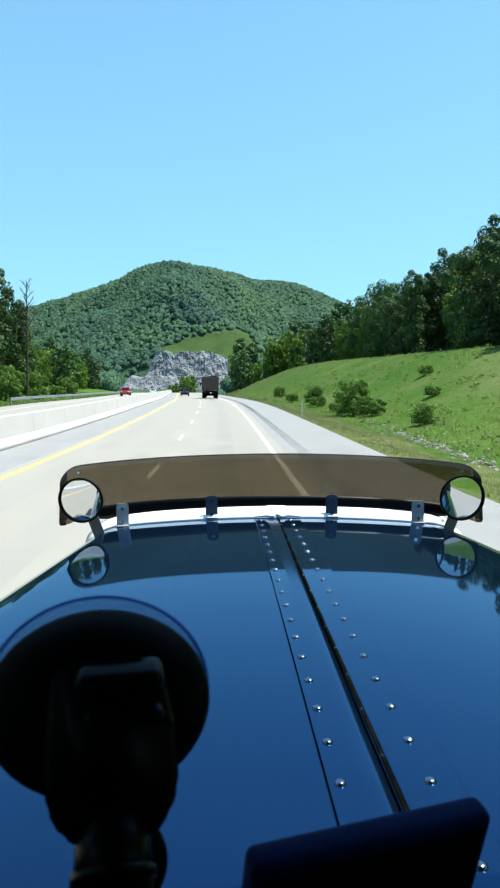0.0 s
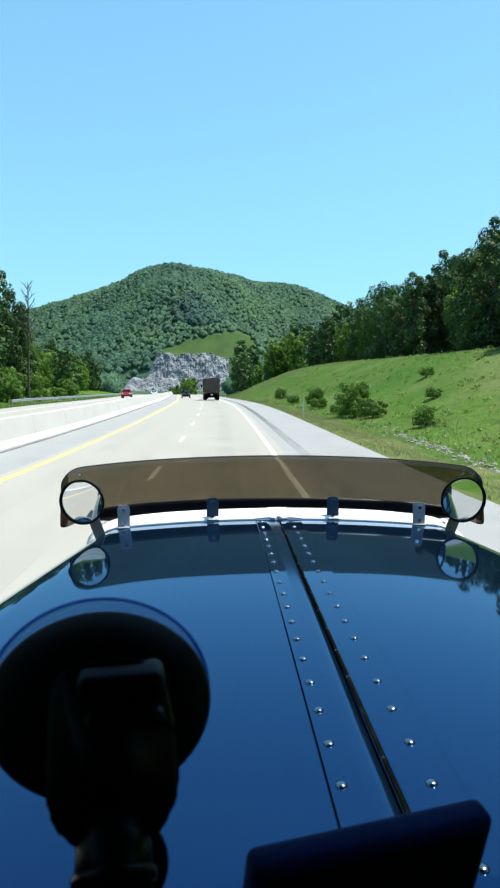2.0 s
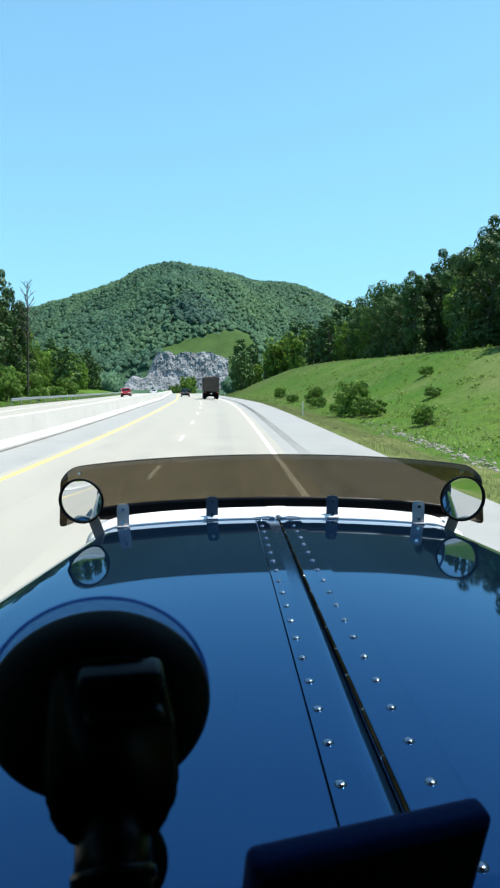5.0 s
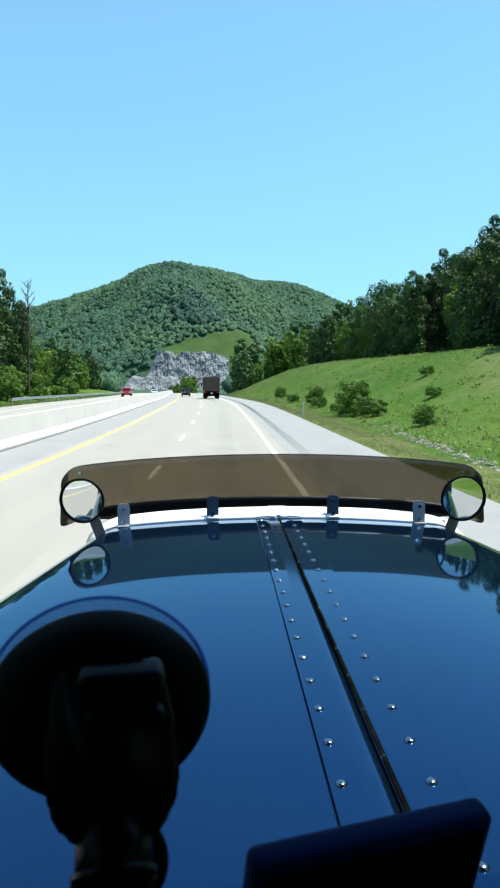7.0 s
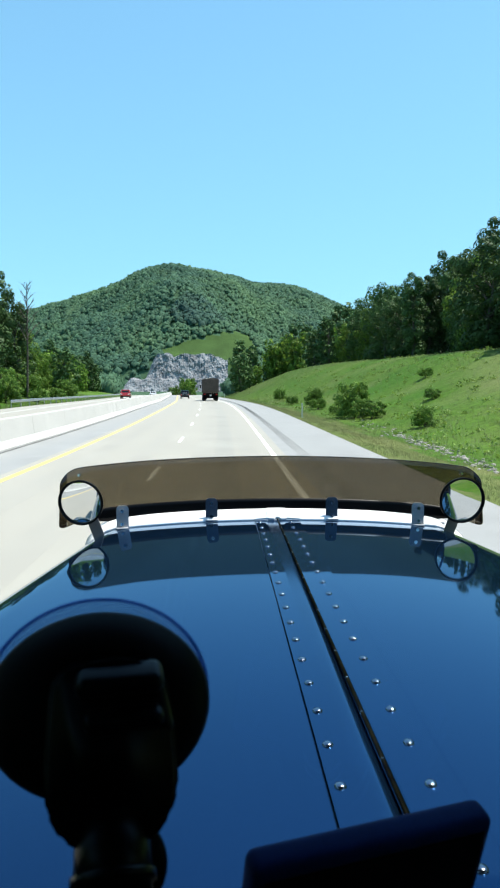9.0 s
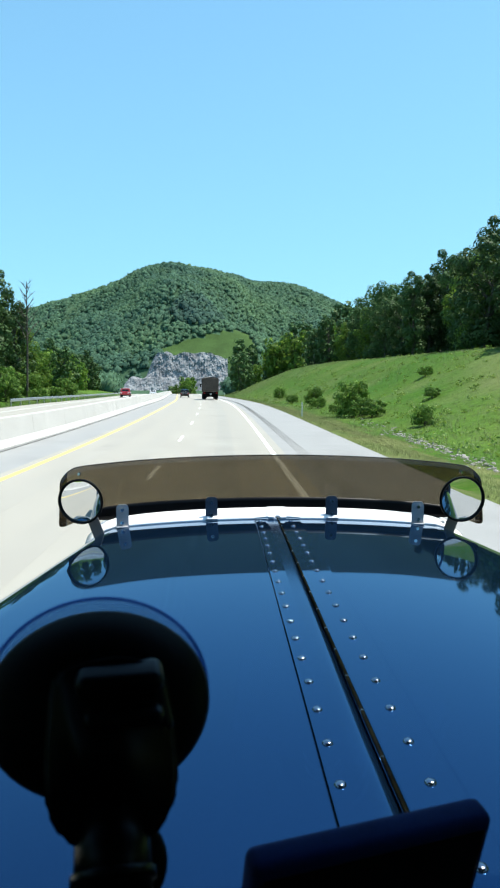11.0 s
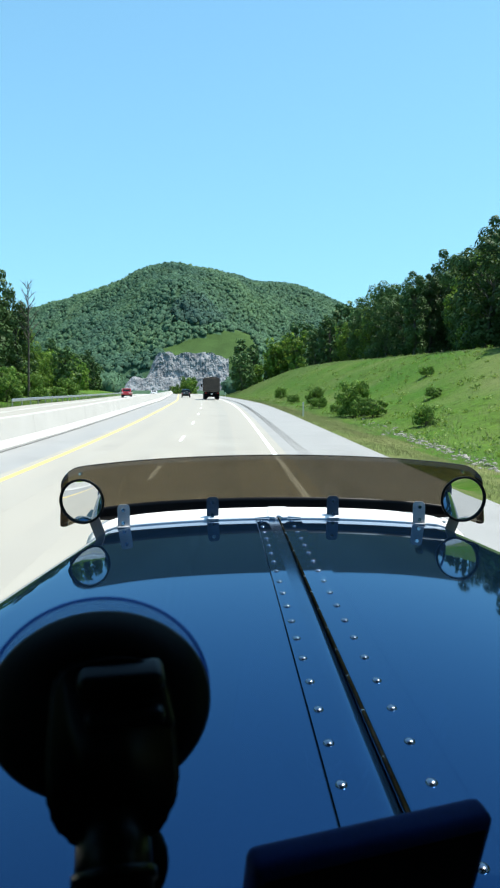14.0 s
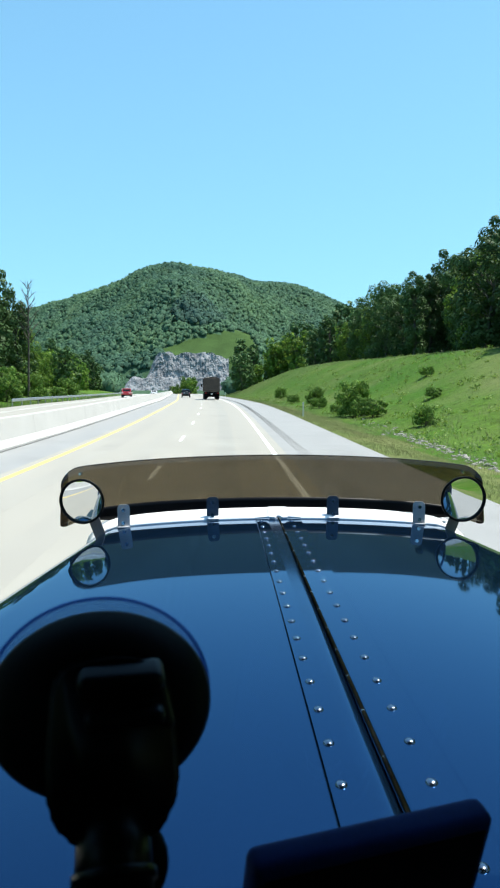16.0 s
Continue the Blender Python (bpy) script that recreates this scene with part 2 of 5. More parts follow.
def lathe(bm, profile, seg=32, m=Matrix()):
    """Turn a profile of (radius, height) round z."""
    rings = []
    for r, z in profile:
        if r < 1e-6:
            rings.append([bm.verts.new(m @ Vector((0, 0, z)))])
        else:
            rings.append([bm.verts.new(m @ Vector((r * math.cos(2 * math.pi * i / seg), r * math.sin(2 * math.pi * i / seg), z))) for i in range(seg)])
    for a, b in zip(rings, rings[1:]):
        for i in range(seg):
            j = (i + 1) % seg
            if len(a) == 1:
                bm.faces.new((a[0], b[i], b[j]))
            elif len(b) == 1:
                bm.faces.new((a[i], a[j], b[0]))
            else:
                bm.faces.new((a[i], a[j], b[j], b[i]))
    bmesh.ops.recalc_face_normals(bm, faces=bm.faces)


def sheet(bm, fn, us, vs):
    g = [[bm.verts.new(fn(u, v)) for v in vs] for u in us]
    for i in range(len(us) - 1):
        for j in range(len(vs) - 1):
            bm.faces.new((g[i][j], g[i + 1][j], g[i + 1][j + 1], g[i][j + 1]))
    return g


def prism(bm, outline, x0, x1):
    """A solid from an outline of (y, z), drawn from x0 to x1."""
    a = [bm.verts.new((x0, y, z)) for y, z in outline]
    b = [bm.verts.new((x1, y, z)) for y, z in outline]
    bm.faces.new(a)
    bm.faces.new(b[::-1])
    for i in range(len(a)):
        j = (i + 1) % len(a)
        bm.faces.new((a[j], a[i], b[i], b[j]))
    bmesh.ops.recalc_face_normals(bm, faces=bm.faces)


def solid(ob, thickness, offset=0.0):
    mod = ob.modifiers.new("thickness", "SOLIDIFY")
    mod.thickness, mod.offset = thickness, offset
    return ob


def step(a, b, x):
    t = np.clip((np.asarray(x, float) - a) / (b - a), 0, 1)
    return t * t * (3 - 2 * t)


# ---- the lie of the land ----
def road_x(y):
    y = np.asarray(y, float)
    c = np.clip(y, 0, 125)
    return -1.98e-5 * c ** 2.5 - 0.0692 * np.clip(y - 125, 0, None)


def road_z(y):
    y = np.asarray(y, float)
    return 0.5 * step(15, 90, y) - 3.5 * step(255, 420, y)


def wave(x, y, s, seed):
    """A soft sum of waves, between about -1 and 1."""
    r = np.random.RandomState(seed)
    total = 0
    for i in range(6):
        a, k, ph = r.uniform(0, 2 * math.pi), (1.0 + 0.55 * i) / s, r.uniform(0, 6.28)
        total = total + np.sin((x * math.cos(a) + y * math.sin(a)) * k + ph) / (1 + 0.6 * i)
    return total / 2.4


def ridge(x):
    """Height of the crest: a broad summit, a saddle and a second, lower summit."""
    at_x = (-2400, -1500, -820, -686, -581, -439, -355, -242, -157, -100, 51, 134, 198, 292, 397, 614, 1100, 2400)
    high = (60, 185, 226, 246, 282, 322, 336, 372, 368, 344, 326, 330, 344, 322, 276, 196, 120, 60)
    h = sum(np.interp(x + d, at_x, high) for d in (-30, 0, 30)) / 3
    return h + 5 * wave(x, x * 0, 34, 5)


def land(x, y):
    """Height of the ground."""
    x, y = np.asarray(x, float), np.asarray(y, float)
    u, base = x - road_x(y), road_z(y)
    top = np.clip(6.2 + 0.022 * (y - 70), 5.0, 9.5) * (1 - 0.8 * step(140, 420, y))
    top = top + 0.5 * wave(x, y, 26, 3)
    z = -0.10 - 0.55 * step(5.4, 9.0, u) + (top + 0.55) * step(10.5, 33, u) + 0.05 * np.clip(u - 33, 0, 120)
    left = -0.25 * step(-21, -24, u) + 1.6 * step(-24, -36, u) + 4.0 * step(-34, -70, u) + 9 * step(-60, -180, u)
    z = z + left + 0.12 * wave(x, y, 5, 9) * np.clip((np.abs(u + 8) - 14) / 6, 0, 1)
    far = step(500, 1100, y)
    z = (z + base) * (1 - far)
    quarry = step(1262, 1330, y + 12 * wave(x, y, 60, 4)) * 62 * np.exp(-((x + 95) / 260) ** 2)
    hill = ridge(x) * (0.08 * step(1275, 1600, y) + 0.92 * step(1380, 2520, y))
    gully = (52 * wave(x, y * 0.4, 140, 8) + 30 * wave(x, y * 0.45, 62, 17)) * step(1450, 1750, y) * (1 - step(1900, 2300, y))
    spine = -95 - 0.16 * (y - 1500)   # a spur that runs down from the summit towards the rock cut
    gully = gully + (60 * np.exp(-((x - spine) / 80) ** 2) - 52 * np.exp(-((x - spine - 170) / 90) ** 2)) * step(1420, 1600, y) * (1 - step(1650, 2050, y))
    shelf = 58 * step(1318, 1470, y) * np.exp(-((x + 40) / 260) ** 2) * (1 - step(1750, 2450, y))   # steep pasture above the rock cut
    gully = gully + shelf
    back = -120 * step(2540, 3300, y)
    low = 230 * np.exp(-((x + 1500) / 520) ** 2) * step(1700, 2900, y)
    return z + quarry + hill * (1 - 0.5 * step(2560, 3600, y)) + gully + back * 0.5 + low


def spaced(*runs):
    out = []
    for a, b, n in runs:
        out += list(np.linspace(a, b, n, endpoint=False))
    return np.array(out + [runs[-1][1]])


def grid_mesh(name, xs, ys, mat):
    gx, gy = np.meshgrid(xs, ys)
    gx = gx + road_x(gy) * (np.abs(gx) < 400)
    gz = land(gx, gy)
    v = np.stack([gx.ravel(), gy.ravel(), gz.ravel()], 1)
    nx, ny = len(xs), len(ys)
    i = (np.arange(ny - 1)[:, None] * nx + np.arange(nx - 1)[None, :]).ravel()
    f = np.stack([i, i + 1, i + nx + 1, i + nx], 1)
    return mesh_ob(name, v.tolist(), f.tolist(), mat, smooth=True)


ground = grid_mesh("ground", spaced((-4000, -1200, 30), (-1200, -600, 32), (-600, -120, 30), (-120, -24, 36), (-24, 4, 14), (4, 40, 60), (40, 150, 40), (150, 700, 34), (700, 4000, 40)),
                   spaced((-1200, -80, 30), (-80, 20, 40), (20, 160, 84), (160, 420, 50), (420, 1240, 26), (1240, 1400, 36), (1400, 2600, 70), (2600, 4800, 20)), M_GROUND)
ground.data.materials.append(M_FLOOR)
ground.data.materials.append(M_MOWN)
ground.data.materials.append(M_PASTURE)


def clearing(x, y):
    """True on the mown slope above the rock cut."""
    b = x / y + 0.012 * wave(x, y, 38, 2)
    return (b > -0.100) & (b < 0.042) & (y > 1310) & (y < np.minimum(1362 + 720 * (b + 0.10), 1452))


mid = np.empty(len(ground.data.polygons) * 3)
ground.data.polygons.foreach_get("center", mid)
mid = mid.reshape(-1, 3)
wooded = ((mid[:, 1] > 1270) & ~clearing(mid[:, 0], np.maximum(mid[:, 1], 1))) | ((mid[:, 1] > 415) & (mid[:, 1] <= 1270)) | ((mid[:, 0] - road_x(mid[:, 1]) > 41) & (mid[:, 1] > 40) & (mid[:, 1] < 500))
off = mid[:, 0] - road_x(mid[:, 1])
mown = (off > 4) & (off < 8.9 + 0.9 * wave(mid[:, 0], mid[:, 1], 3, 14)) & (mid[:, 1] < 300)
ground.data.polygons.foreach_set("material_index", np.where(mown, 2, np.where(clearing(mid[:, 0], np.maximum(mid[:, 1], 1)), 3, wooded)).astype(np.int32))
tagged(ground, "rolling meadow of long green roadside grass", "ground", kind="structure")


# ---- road ----
def ribbon(name, u0, u1, y0, y1, lift, mat, label, category, stepsize=4.0, parent=None, kind="structure", edge=0.12):
    """A slab along the road between the offsets u0 and u1."""
    n = max(2, int((y1 - y0) / stepsize) + 1)
    ys = np.linspace(y0, y1, n)
    rx, rz = road_x(ys), road_z(ys)
    v, f = [], []
    for x, y, z in zip(rx, ys, rz):
        v += [(x + u0, y, z + lift), (x + u1, y, z + lift), (x + u1, y, z + lift - edge), (x + u0, y, z + lift - edge)]
    for i in range(n - 1):
        a = 4 * i
        for j in range(4):
            k = (j + 1) % 4
            f.append((a + j, a + 4 + j, a + 4 + k, a + k))
    f += [(0, 1, 2, 3), (4 * n - 1, 4 * n - 2, 4 * n - 3, 4 * n - 4)]
    ob = mesh_ob(name, v, f, mat, parent)
    return tagged(ob, label, category, kind=kind) if label else ob


Y0, Y1 = -220.0, 400.0
ribbon("road", -5.9, 2.0, Y0, Y1, 0.0, M_CONCRETE_ROAD, "pale concrete two-lane carriageway of a divided highway", "road", edge=0.3)
ribbon("right_shoulder", 2.004, 5.2, Y0, Y1, -0.005, M_SHOULDER, "grey asphalt shoulder beside the carriageway", "road shoulder", edge=0.3)
ribbon("left_shoulder", -7.88, -5.904, Y0, Y1, -0.004, M_SHOULDER, "narrow grey shoulder beside the median barrier", "road shoulder", edge=0.3)
ribbon("oncoming_road", -21.0, -8.62, Y0, Y1, 0.0, M_CONCRETE_ROAD, "pale concrete carriageway for oncoming traffic", "road", edge=0.3)
ribbon("edge_line", 1.52, 1.68, Y0, Y1, 0.004, M_WHITE_LINE, "solid white edge line along the road", "road marking", edge=0.003)
ribbon("yellow_line", -5.60, -5.41, Y0, Y1, 0.004, M_YELLOW_LINE, "solid yellow line beside the inner shoulder", "road marking", edge=0.003)
ribbon("oncoming_edge_line", -18.2, -18.06, Y0, Y1, 0.004, M_WHITE_LINE, "solid white edge line of the oncoming carriageway", "road marking", edge=0.003)
ribbon("oncoming_yellow_line", -10.3, -10.15, Y0, Y1, 0.004, M_YELLOW_LINE, "yellow line beside the median barrier", "road marking", edge=0.003)
for u0, u1 in ((-4.75, -4.05), (-3.15, -2.5), (-1.15, -0.5), (0.45, 1.1)):
    ribbon("tyre_track", u0, u1, Y0, Y1, 0.002, M_TRACK, "slightly darker wheel track worn into concrete", "road wear", edge=0.001)
ribbon("oil_strip", -0.42, 0.30, Y0, Y1, 0.0015, M_OIL, "faint grey drip strip along the lane's middle", "road wear", edge=0.001)
ribbon("shoulder_joint", -7.884, -7.80, Y0, Y1, 0.003, M_JOINT, "dark tar joint at the barrier's foot", "road joint", edge=0.002)
for k in range(-16, 32):
    yd = 17.2 + 12.2 * k
    ribbon("lane_dash", -2.0, -1.87, yd, yd + 3.05, 0.004, M_WHITE_LINE, "white lane dash painted on concrete", "road marking", 1.6, edge=0.003)
    ribbon("lane_dash", -14.3, -14.17, yd, yd + 3.05, 0.004, M_WHITE_LINE, "white lane dash painted on concrete", "road marking", 1.6, edge=0.003)


def barrier_segment(y0, y1, parent):
    """A cast length of median barrier with its two sloped feet."""
    prof = [(-7.885, 0.0), (-7.885, 0.08), (-8.06, 0.33), (-8.15, 1.11), (-8.18, 1.13), (-8.32, 1.13), (-8.35, 1.11), (-8.44, 0.33), (-8.615, 0.08), (-8.615, 0.0)]
    v, f = [], []
    ys = np.linspace(y0 + 0.008, y1 - 0.008, 3)
    for x, y, z in zip(road_x(ys), ys, road_z(ys)):
        v += [(x + a, y, z + b - 0.1 * (b == 0)) for a, b in prof]
    n = len(prof)
    for i in range(2):
        for j in range(n):
            k = (j + 1) % n
            f.append((i * n + j, i * n + k, (i + 1) * n + k, (i + 1) * n + j))
    f += [tuple(range(n - 1, -1, -1)), tuple(range(2 * n, 3 * n))]
    return mesh_ob("barrier_segment", v, f, M_BARRIER, parent)


barrier = thing("median_barrier", "pale sunlit concrete median barrier with sloped foot", "barrier", kind="structure")
for k in range(100):
    barrier_segment(Y0 + 6.1 * k, Y0 + 6.1 * (k + 1), barrier)


v, f = [], []
for k in range(430):
    y = 6.0 + 0.30 * k
    x, z = float(road_x(y)), float(road_z(y)) - 0.003
    i = len(v)
    v += [(x + 2.45, y, z), (x + 2.85, y, z), (x + 2.85, y + 0.15, z), (x + 2.45, y + 0.15, z)]
    v += [(x + 2.45, y, z + 0.004), (x + 2.85, y, z + 0.004), (x + 2.85, y + 0.15, z + 0.004), (x + 2.45, y + 0.15, z + 0.004)]
    f += [(i + 4, i + 5, i + 6, i + 7), (i, i + 1, i + 5, i + 4), (i + 1, i + 2, i + 6, i + 5), (i + 2, i + 3, i + 7, i + 6), (i + 3, i, i + 4, i + 7)]
M_GROOVE = material("rumble_strip_asphalt", (0.335, 0.328, 0.310), 0.9, vary=0.3, scale=1, fine=20)
tagged(mesh_ob("rumble_strip", v, f, M_GROOVE), "dark rumble strip pressed into the shoulder", "rumble strip", kind="stuff")

# ---- the truck that carries the camera ----
TRUCK = thing("semi_truck", "dark navy long-nosed truck with chrome trim and smoked bug deflector", "truck", pose(0, 0, 0, 0, 0, 0.64))
CX, HZ, FRONT = 0.175, 1.80, 2.20   # centre line, height of the hood's crown, its front edge


def hood_half(y):
    return 0.618 + 0.17 * (FRONT - y)


def crown(x, y):
    return HZ - 0.095 * x * x


def hood_point(side, s, y):
    """s 0..1 from the hinge strip out over the top, 1..2 round the shoulder, 2..3 down the side."""
    w, x0 = hood_half(y), 0.0675
    nose = 0.05 * max(0.0, (y - (FRONT - 0.05)) / 0.05) ** 2 * 0.5
    if s <= 1:
        x = x0 + (w - 0.13 - x0) * s
        z = crown(x, y)
    elif s <= 2:
        a = (s - 1) * math.pi / 2
        x = w - 0.13 + 0.13 * math.sin(a)
        z = crown(w - 0.13, y) - 0.13 * (1 - math.cos(a)) - 0.03 * math.sin(a)
    else:
        x = w + 0.02 * (s - 2)
        z = crown(w - 0.13, y) - 0.16 - 0.62 * (s - 2)
    return Vector((CX + side * x, y, z - nose))


for side, nm in ((-1, "hood_panel"), (1, "hood_panel")):
    bm = bmesh.new()
    sheet(bm, lambda u, v: hood_point(side, u, v), [0, 0.004, 0.012] + list(np.linspace(0, 1, 13))[1:] + list(np.linspace(1, 2, 10))[1:] + [2.3, 2.7, 2.99, 3.0],
          [0.50, 0.504] + list(np.linspace(0.52, 2.12, 18)) + [2.15, 2.17, 2.18, 2.19, 2.197, 2.20])
    bm.normal_update()
    if sum(f.normal.z for f in bm.faces) < 0:
        bmesh.ops.reverse_faces(bm, faces=bm.faces)
    solid(part(nm, bm, M_PAINT, TRUCK, "glossy dark navy hood panel", True), 0.004, -1.0)
# Black sheet added below the strips so no daylight shows through the gaps.
bm = bmesh.new()
box(bm, (CX, 1.35, HZ - 0.016), (0.16, 1.69, 0.006))
part("gap_light_blocker", bm, M_RUBBER, TRUCK, "black sheet added under the hinge to block light through its gaps")
# hinge strips, a folded valley with the pin between them, and domed rivets
for side, xa, xb in ((-1, -0.0670, -0.033), (1, 0.004, 0.0670)):
    bm = bmesh.new()
    sheet(bm, lambda u, v: Vector((CX + u, v, crown(u, v) + 0.0012)), [xa, (xa + xb) / 2, xb], np.linspace(0.50, 2.19, 12))
    solid(part("hinge_strip", bm, M_PAINT, TRUCK, "narrow riveted navy strip along the hood"), 0.003)
bm = bmesh.new()
prof = [(-0.036, 0.0016), (-0.0250, 0.0014), (-0.0180, 0.0010), (-0.0135, 0.0002), (-0.0100, -0.0014), (-0.0070, -0.0036), (-0.0035, -0.0066), (0.0010, -0.0090), (0.0030, -0.002), (0.0038, 0.0028), (0.009, 0.0020)]


def swell(y):
    """The fold fades out towards the hood's nose."""
    return min(1.0, max(0.0, (2.05 - y) / 1.25))


def bead_at(i, y):
    g = swell(y)
    return Vector((CX + 0.001 - 0.001 * g + prof[i][0] * (0.35 + 0.65 * g if i else 1.0), y, HZ + 0.0016 + (prof[i][1] - 0.0016) * g))


def pin_at(y):
    g = swell(y)
    return Vector((CX + 0.0022 - 0.001 * g, y, HZ + 0.0022 - 0.0040 * g))


sheet(bm, bead_at, range(11), np.linspace(0.50, 2.20, 24))
part("hinge_fold", bm, M_FOLD, TRUCK, "rolled hinge fold down the middle of the hood", True)
bm = bmesh.new()
stations = [0.5, 0.86, 1.1, 1.35, 1.6, 1.845, 2.2]
for a, b in zip(stations, stations[1:]):
    rod(bm, pin_at(a), pin_at(b), 0.0027, seg=10)
part("hinge_pin", bm, M_PIN, TRUCK, "thin tarnished hinge pin")
bm = bmesh.new()
lathe(bm, [(0.0016, -0.0009), (0.0029, -0.0004), (0.0029, 0.0004), (0.0016, 0.0009)], 10, pose(0, 0, 0, 90, 0, 0))
knuckle = part("hinge_knuckle", bm, M_CHROME, TRUCK, "tiny bright hinge joint", True)
knuckle.matrix_basis = Matrix.Translation(pin_at(0.62))
for k in range(1, 15):
    share("hinge_knuckle", knuckle, TRUCK, Matrix.Translation(pin_at(0.62 + 0.108 * k + 0.014 * math.sin(7 * k))))
bm = bmesh.new()
lathe(bm, [(0.0064, 0.0), (0.0060, 0.0013), (0.0045, 0.0026), (0.0022, 0.0033), (0.0, 0.0035)], 14)
first = part("rivet", bm, M_RIVET, TRUCK, "shiny domed rivet", True)
rivets = [(x, 0.512 + 0.0842 * k) for k in range(20) for x in (-0.055, 0.037) if x < 0 or k > 1] + [(0.041, 0.552)]
first.matrix_basis = pose(CX + rivets[0][0], rivets[0][1], HZ + 0.0027)
for x, y in rivets[1:]:
    share("rivet", first, TRUCK, pose(CX + x, y, crown(x, y) + 0.0027))

# chrome shell behind the deflector, latch plate and ornament base
bm = bmesh.new()


lip = [(-0.056, -0.003), (-0.054, 0.003), (-0.046, 0.007), (-0.030, 0.0145), (-0.006, 0.0225), (0.010, 0.026), (0.028, 0.022), (0.040, 0.006), (0.040, -0.03)]


def trim_at(s, a):
    x = s * (hood_half(2.2) + 0.005)
    k = abs(s)
    drop = 0.095 * x * x + 0.20 * max(0, k - 0.80) ** 2 / 0.04 * 0.5
    y = 2.225 - 0.09 * max(0, k - 0.8) ** 2 / 0.04
    return Vector((CX + x, y + lip[int(a)][0], HZ - drop + lip[int(a)][1]))


sheet(bm, trim_at, np.linspace(-0.94, 0.94, 41), range(9))
solid(part("hood_trim", bm, M_TRIM, TRUCK, "stainless trim along the hood's front edge, coloured white as its sun glare", True), 0.003)
bm = bmesh.new()
box(bm, (CX, 2.198, HZ + 0.0155), (0.062, 0.050, 0.012), (22, 0, 0), bevel=0.004)
part("ornament_base", bm, M_TRIM, TRUCK, "small bright plate at the hood's nose")
bm = bmesh.new()
for s in (-1, 1):
    rod(bm, (CX, 2.160, HZ + 0.010), (CX + s * 0.070, 2.15, HZ + 0.006), 0.006, 0.003, 10)
    box(bm, (CX + s * 0.016, 2.155, HZ + 0.008), (0.022, 0.022, 0.010), (12, 0, s * 20), 0.004)
part("hood_latch", bm, M_TRIM, TRUCK, "chrome latch where hood halves meet")

# smoked bug deflector on its brackets
DW = 0.661


def deflector_at(s, e):
    k = abs(s)
    x = DW * math.sin(min(1, k) * math.pi / 2 * 0.93) / math.sin(math.pi / 2 * 0.93)
    reach = x if s < 0 else x * 0.964
    y = 2.235 - 0.06 * max(0, (x / DW - 0.45) / 0.55) ** 2.6
    y -= 0.03 * max(0.0, (x / DW - 0.90) / 0.10) ** 2
    bend = max(0.0, (x / DW - 0.93) / 0.07)
    bend = 1 - math.sqrt(max(0.0, 1 - min(1, bend) ** 2))
    up = 0.190 - 0.035 * (x / DW) ** 2 - 0.006 * max(0, (k - 0.70) / 0.30) ** 2 - 0.042 * bend
    lo = 0.047 - 0.035 * (x / DW) ** 2 - 0.058 * max(0, (k - 0.70) / 0.30) + 0.040 * bend
    z = lo + (up - lo) * e
    return Vector((CX + math.copysign(reach, s), y - 0.004 * (1 - e) ** 2 + 0.012 * e, HZ + z))


bm = bmesh.new()
sheet(bm, deflector_at, list(np.linspace(-1, -0.7, 24)) + list(np.linspace(-0.68, 0.68, 40)) + list(np.linspace(0.7, 1, 24)), np.linspace(0, 1, 9))
deflector = part("bug_deflector", bm, M_SMOKE, TRUCK, "brown smoked acrylic bug deflector curved round the nose", True)
solid(deflector, 0.004)
deflector.visible_shadow = False
bm = bmesh.new()


def foot_at(s, e):
    p = deflector_at(s, 0)
    taper = 1 - (abs(s) / 0.80) ** 8
    return p + Vector((0, -0.004 * (1 - e), -0.038 * (1 - e) * taper - 0.001))


sheet(bm, foot_at, np.linspace(-0.80, 0.80, 51), [0, 0.5, 1, 1.3])
solid(part("deflector_foot", bm, M_PLASTIC, deflector, "black folded lower edge of the deflector", True), 0.005)
bm = bmesh.new()
sheet(bm, lambda s, a: deflector_at(s, 1) + Vector((0, 0.0022 * math.cos(a), 0.0022 * math.sin(a))), list(np.linspace(-1, -0.7, 24)) + list(np.linspace(-0.68, 0.68, 40)) + list(np.linspace(0.7, 1, 24)), np.linspace(0, 2 * math.pi, 9))
part("deflector_rim", bm, M_SMOKE, deflector, "", True)
for x, bent in ((-0.474, 12), (-0.202, 3), (0.174, -3), (0.440, -12)):
    px, pz = x, HZ - 0.095 * x * x
    yb = 2.185 if abs(x) < 0.3 else 2.16
    bm = bmesh.new()
    tab = [(-0.0185, -0.004), (-0.0185, 0.058), (-0.0165, 0.065), (-0.011, 0.0695), (0.011, 0.0695), (0.0165, 0.065), (0.0185, 0.058), (0.0185, -0.004)]
    prism(bm, tab, -0.002, 0.002)
    bm.transform(Matrix(((0, 1, 0, 0), (1, 0, 0, 0), (0, 0, 1, 0), (0, 0, 0, 1))))
    bm.transform(pose(CX + px, yb, pz, 0, 0, bent))
    bmesh.ops.recalc_face_normals(bm, faces=bm.faces)
    box(bm, (CX + px, yb - 0.010, pz + 0.002), (0.037, 0.020, 0.004), (0, 0, bent), 0.0015)
    bracket = part("deflector_bracket", bm, M_TAB if abs(x) < 0.3 else M_STEEL, deflector, "grey steel bracket tab with two bolts")
    for bz in (0.054, 0.014):
        bm = bmesh.new()
        rod(bm, (CX + px, yb + 0.003, pz + bz), (CX + px + 0.0, yb - 0.011, pz + bz), 0.0075, 0.006, 6)
        part("bolt", bm, M_CHROME, bracket, "bright hexagonal bolt head")


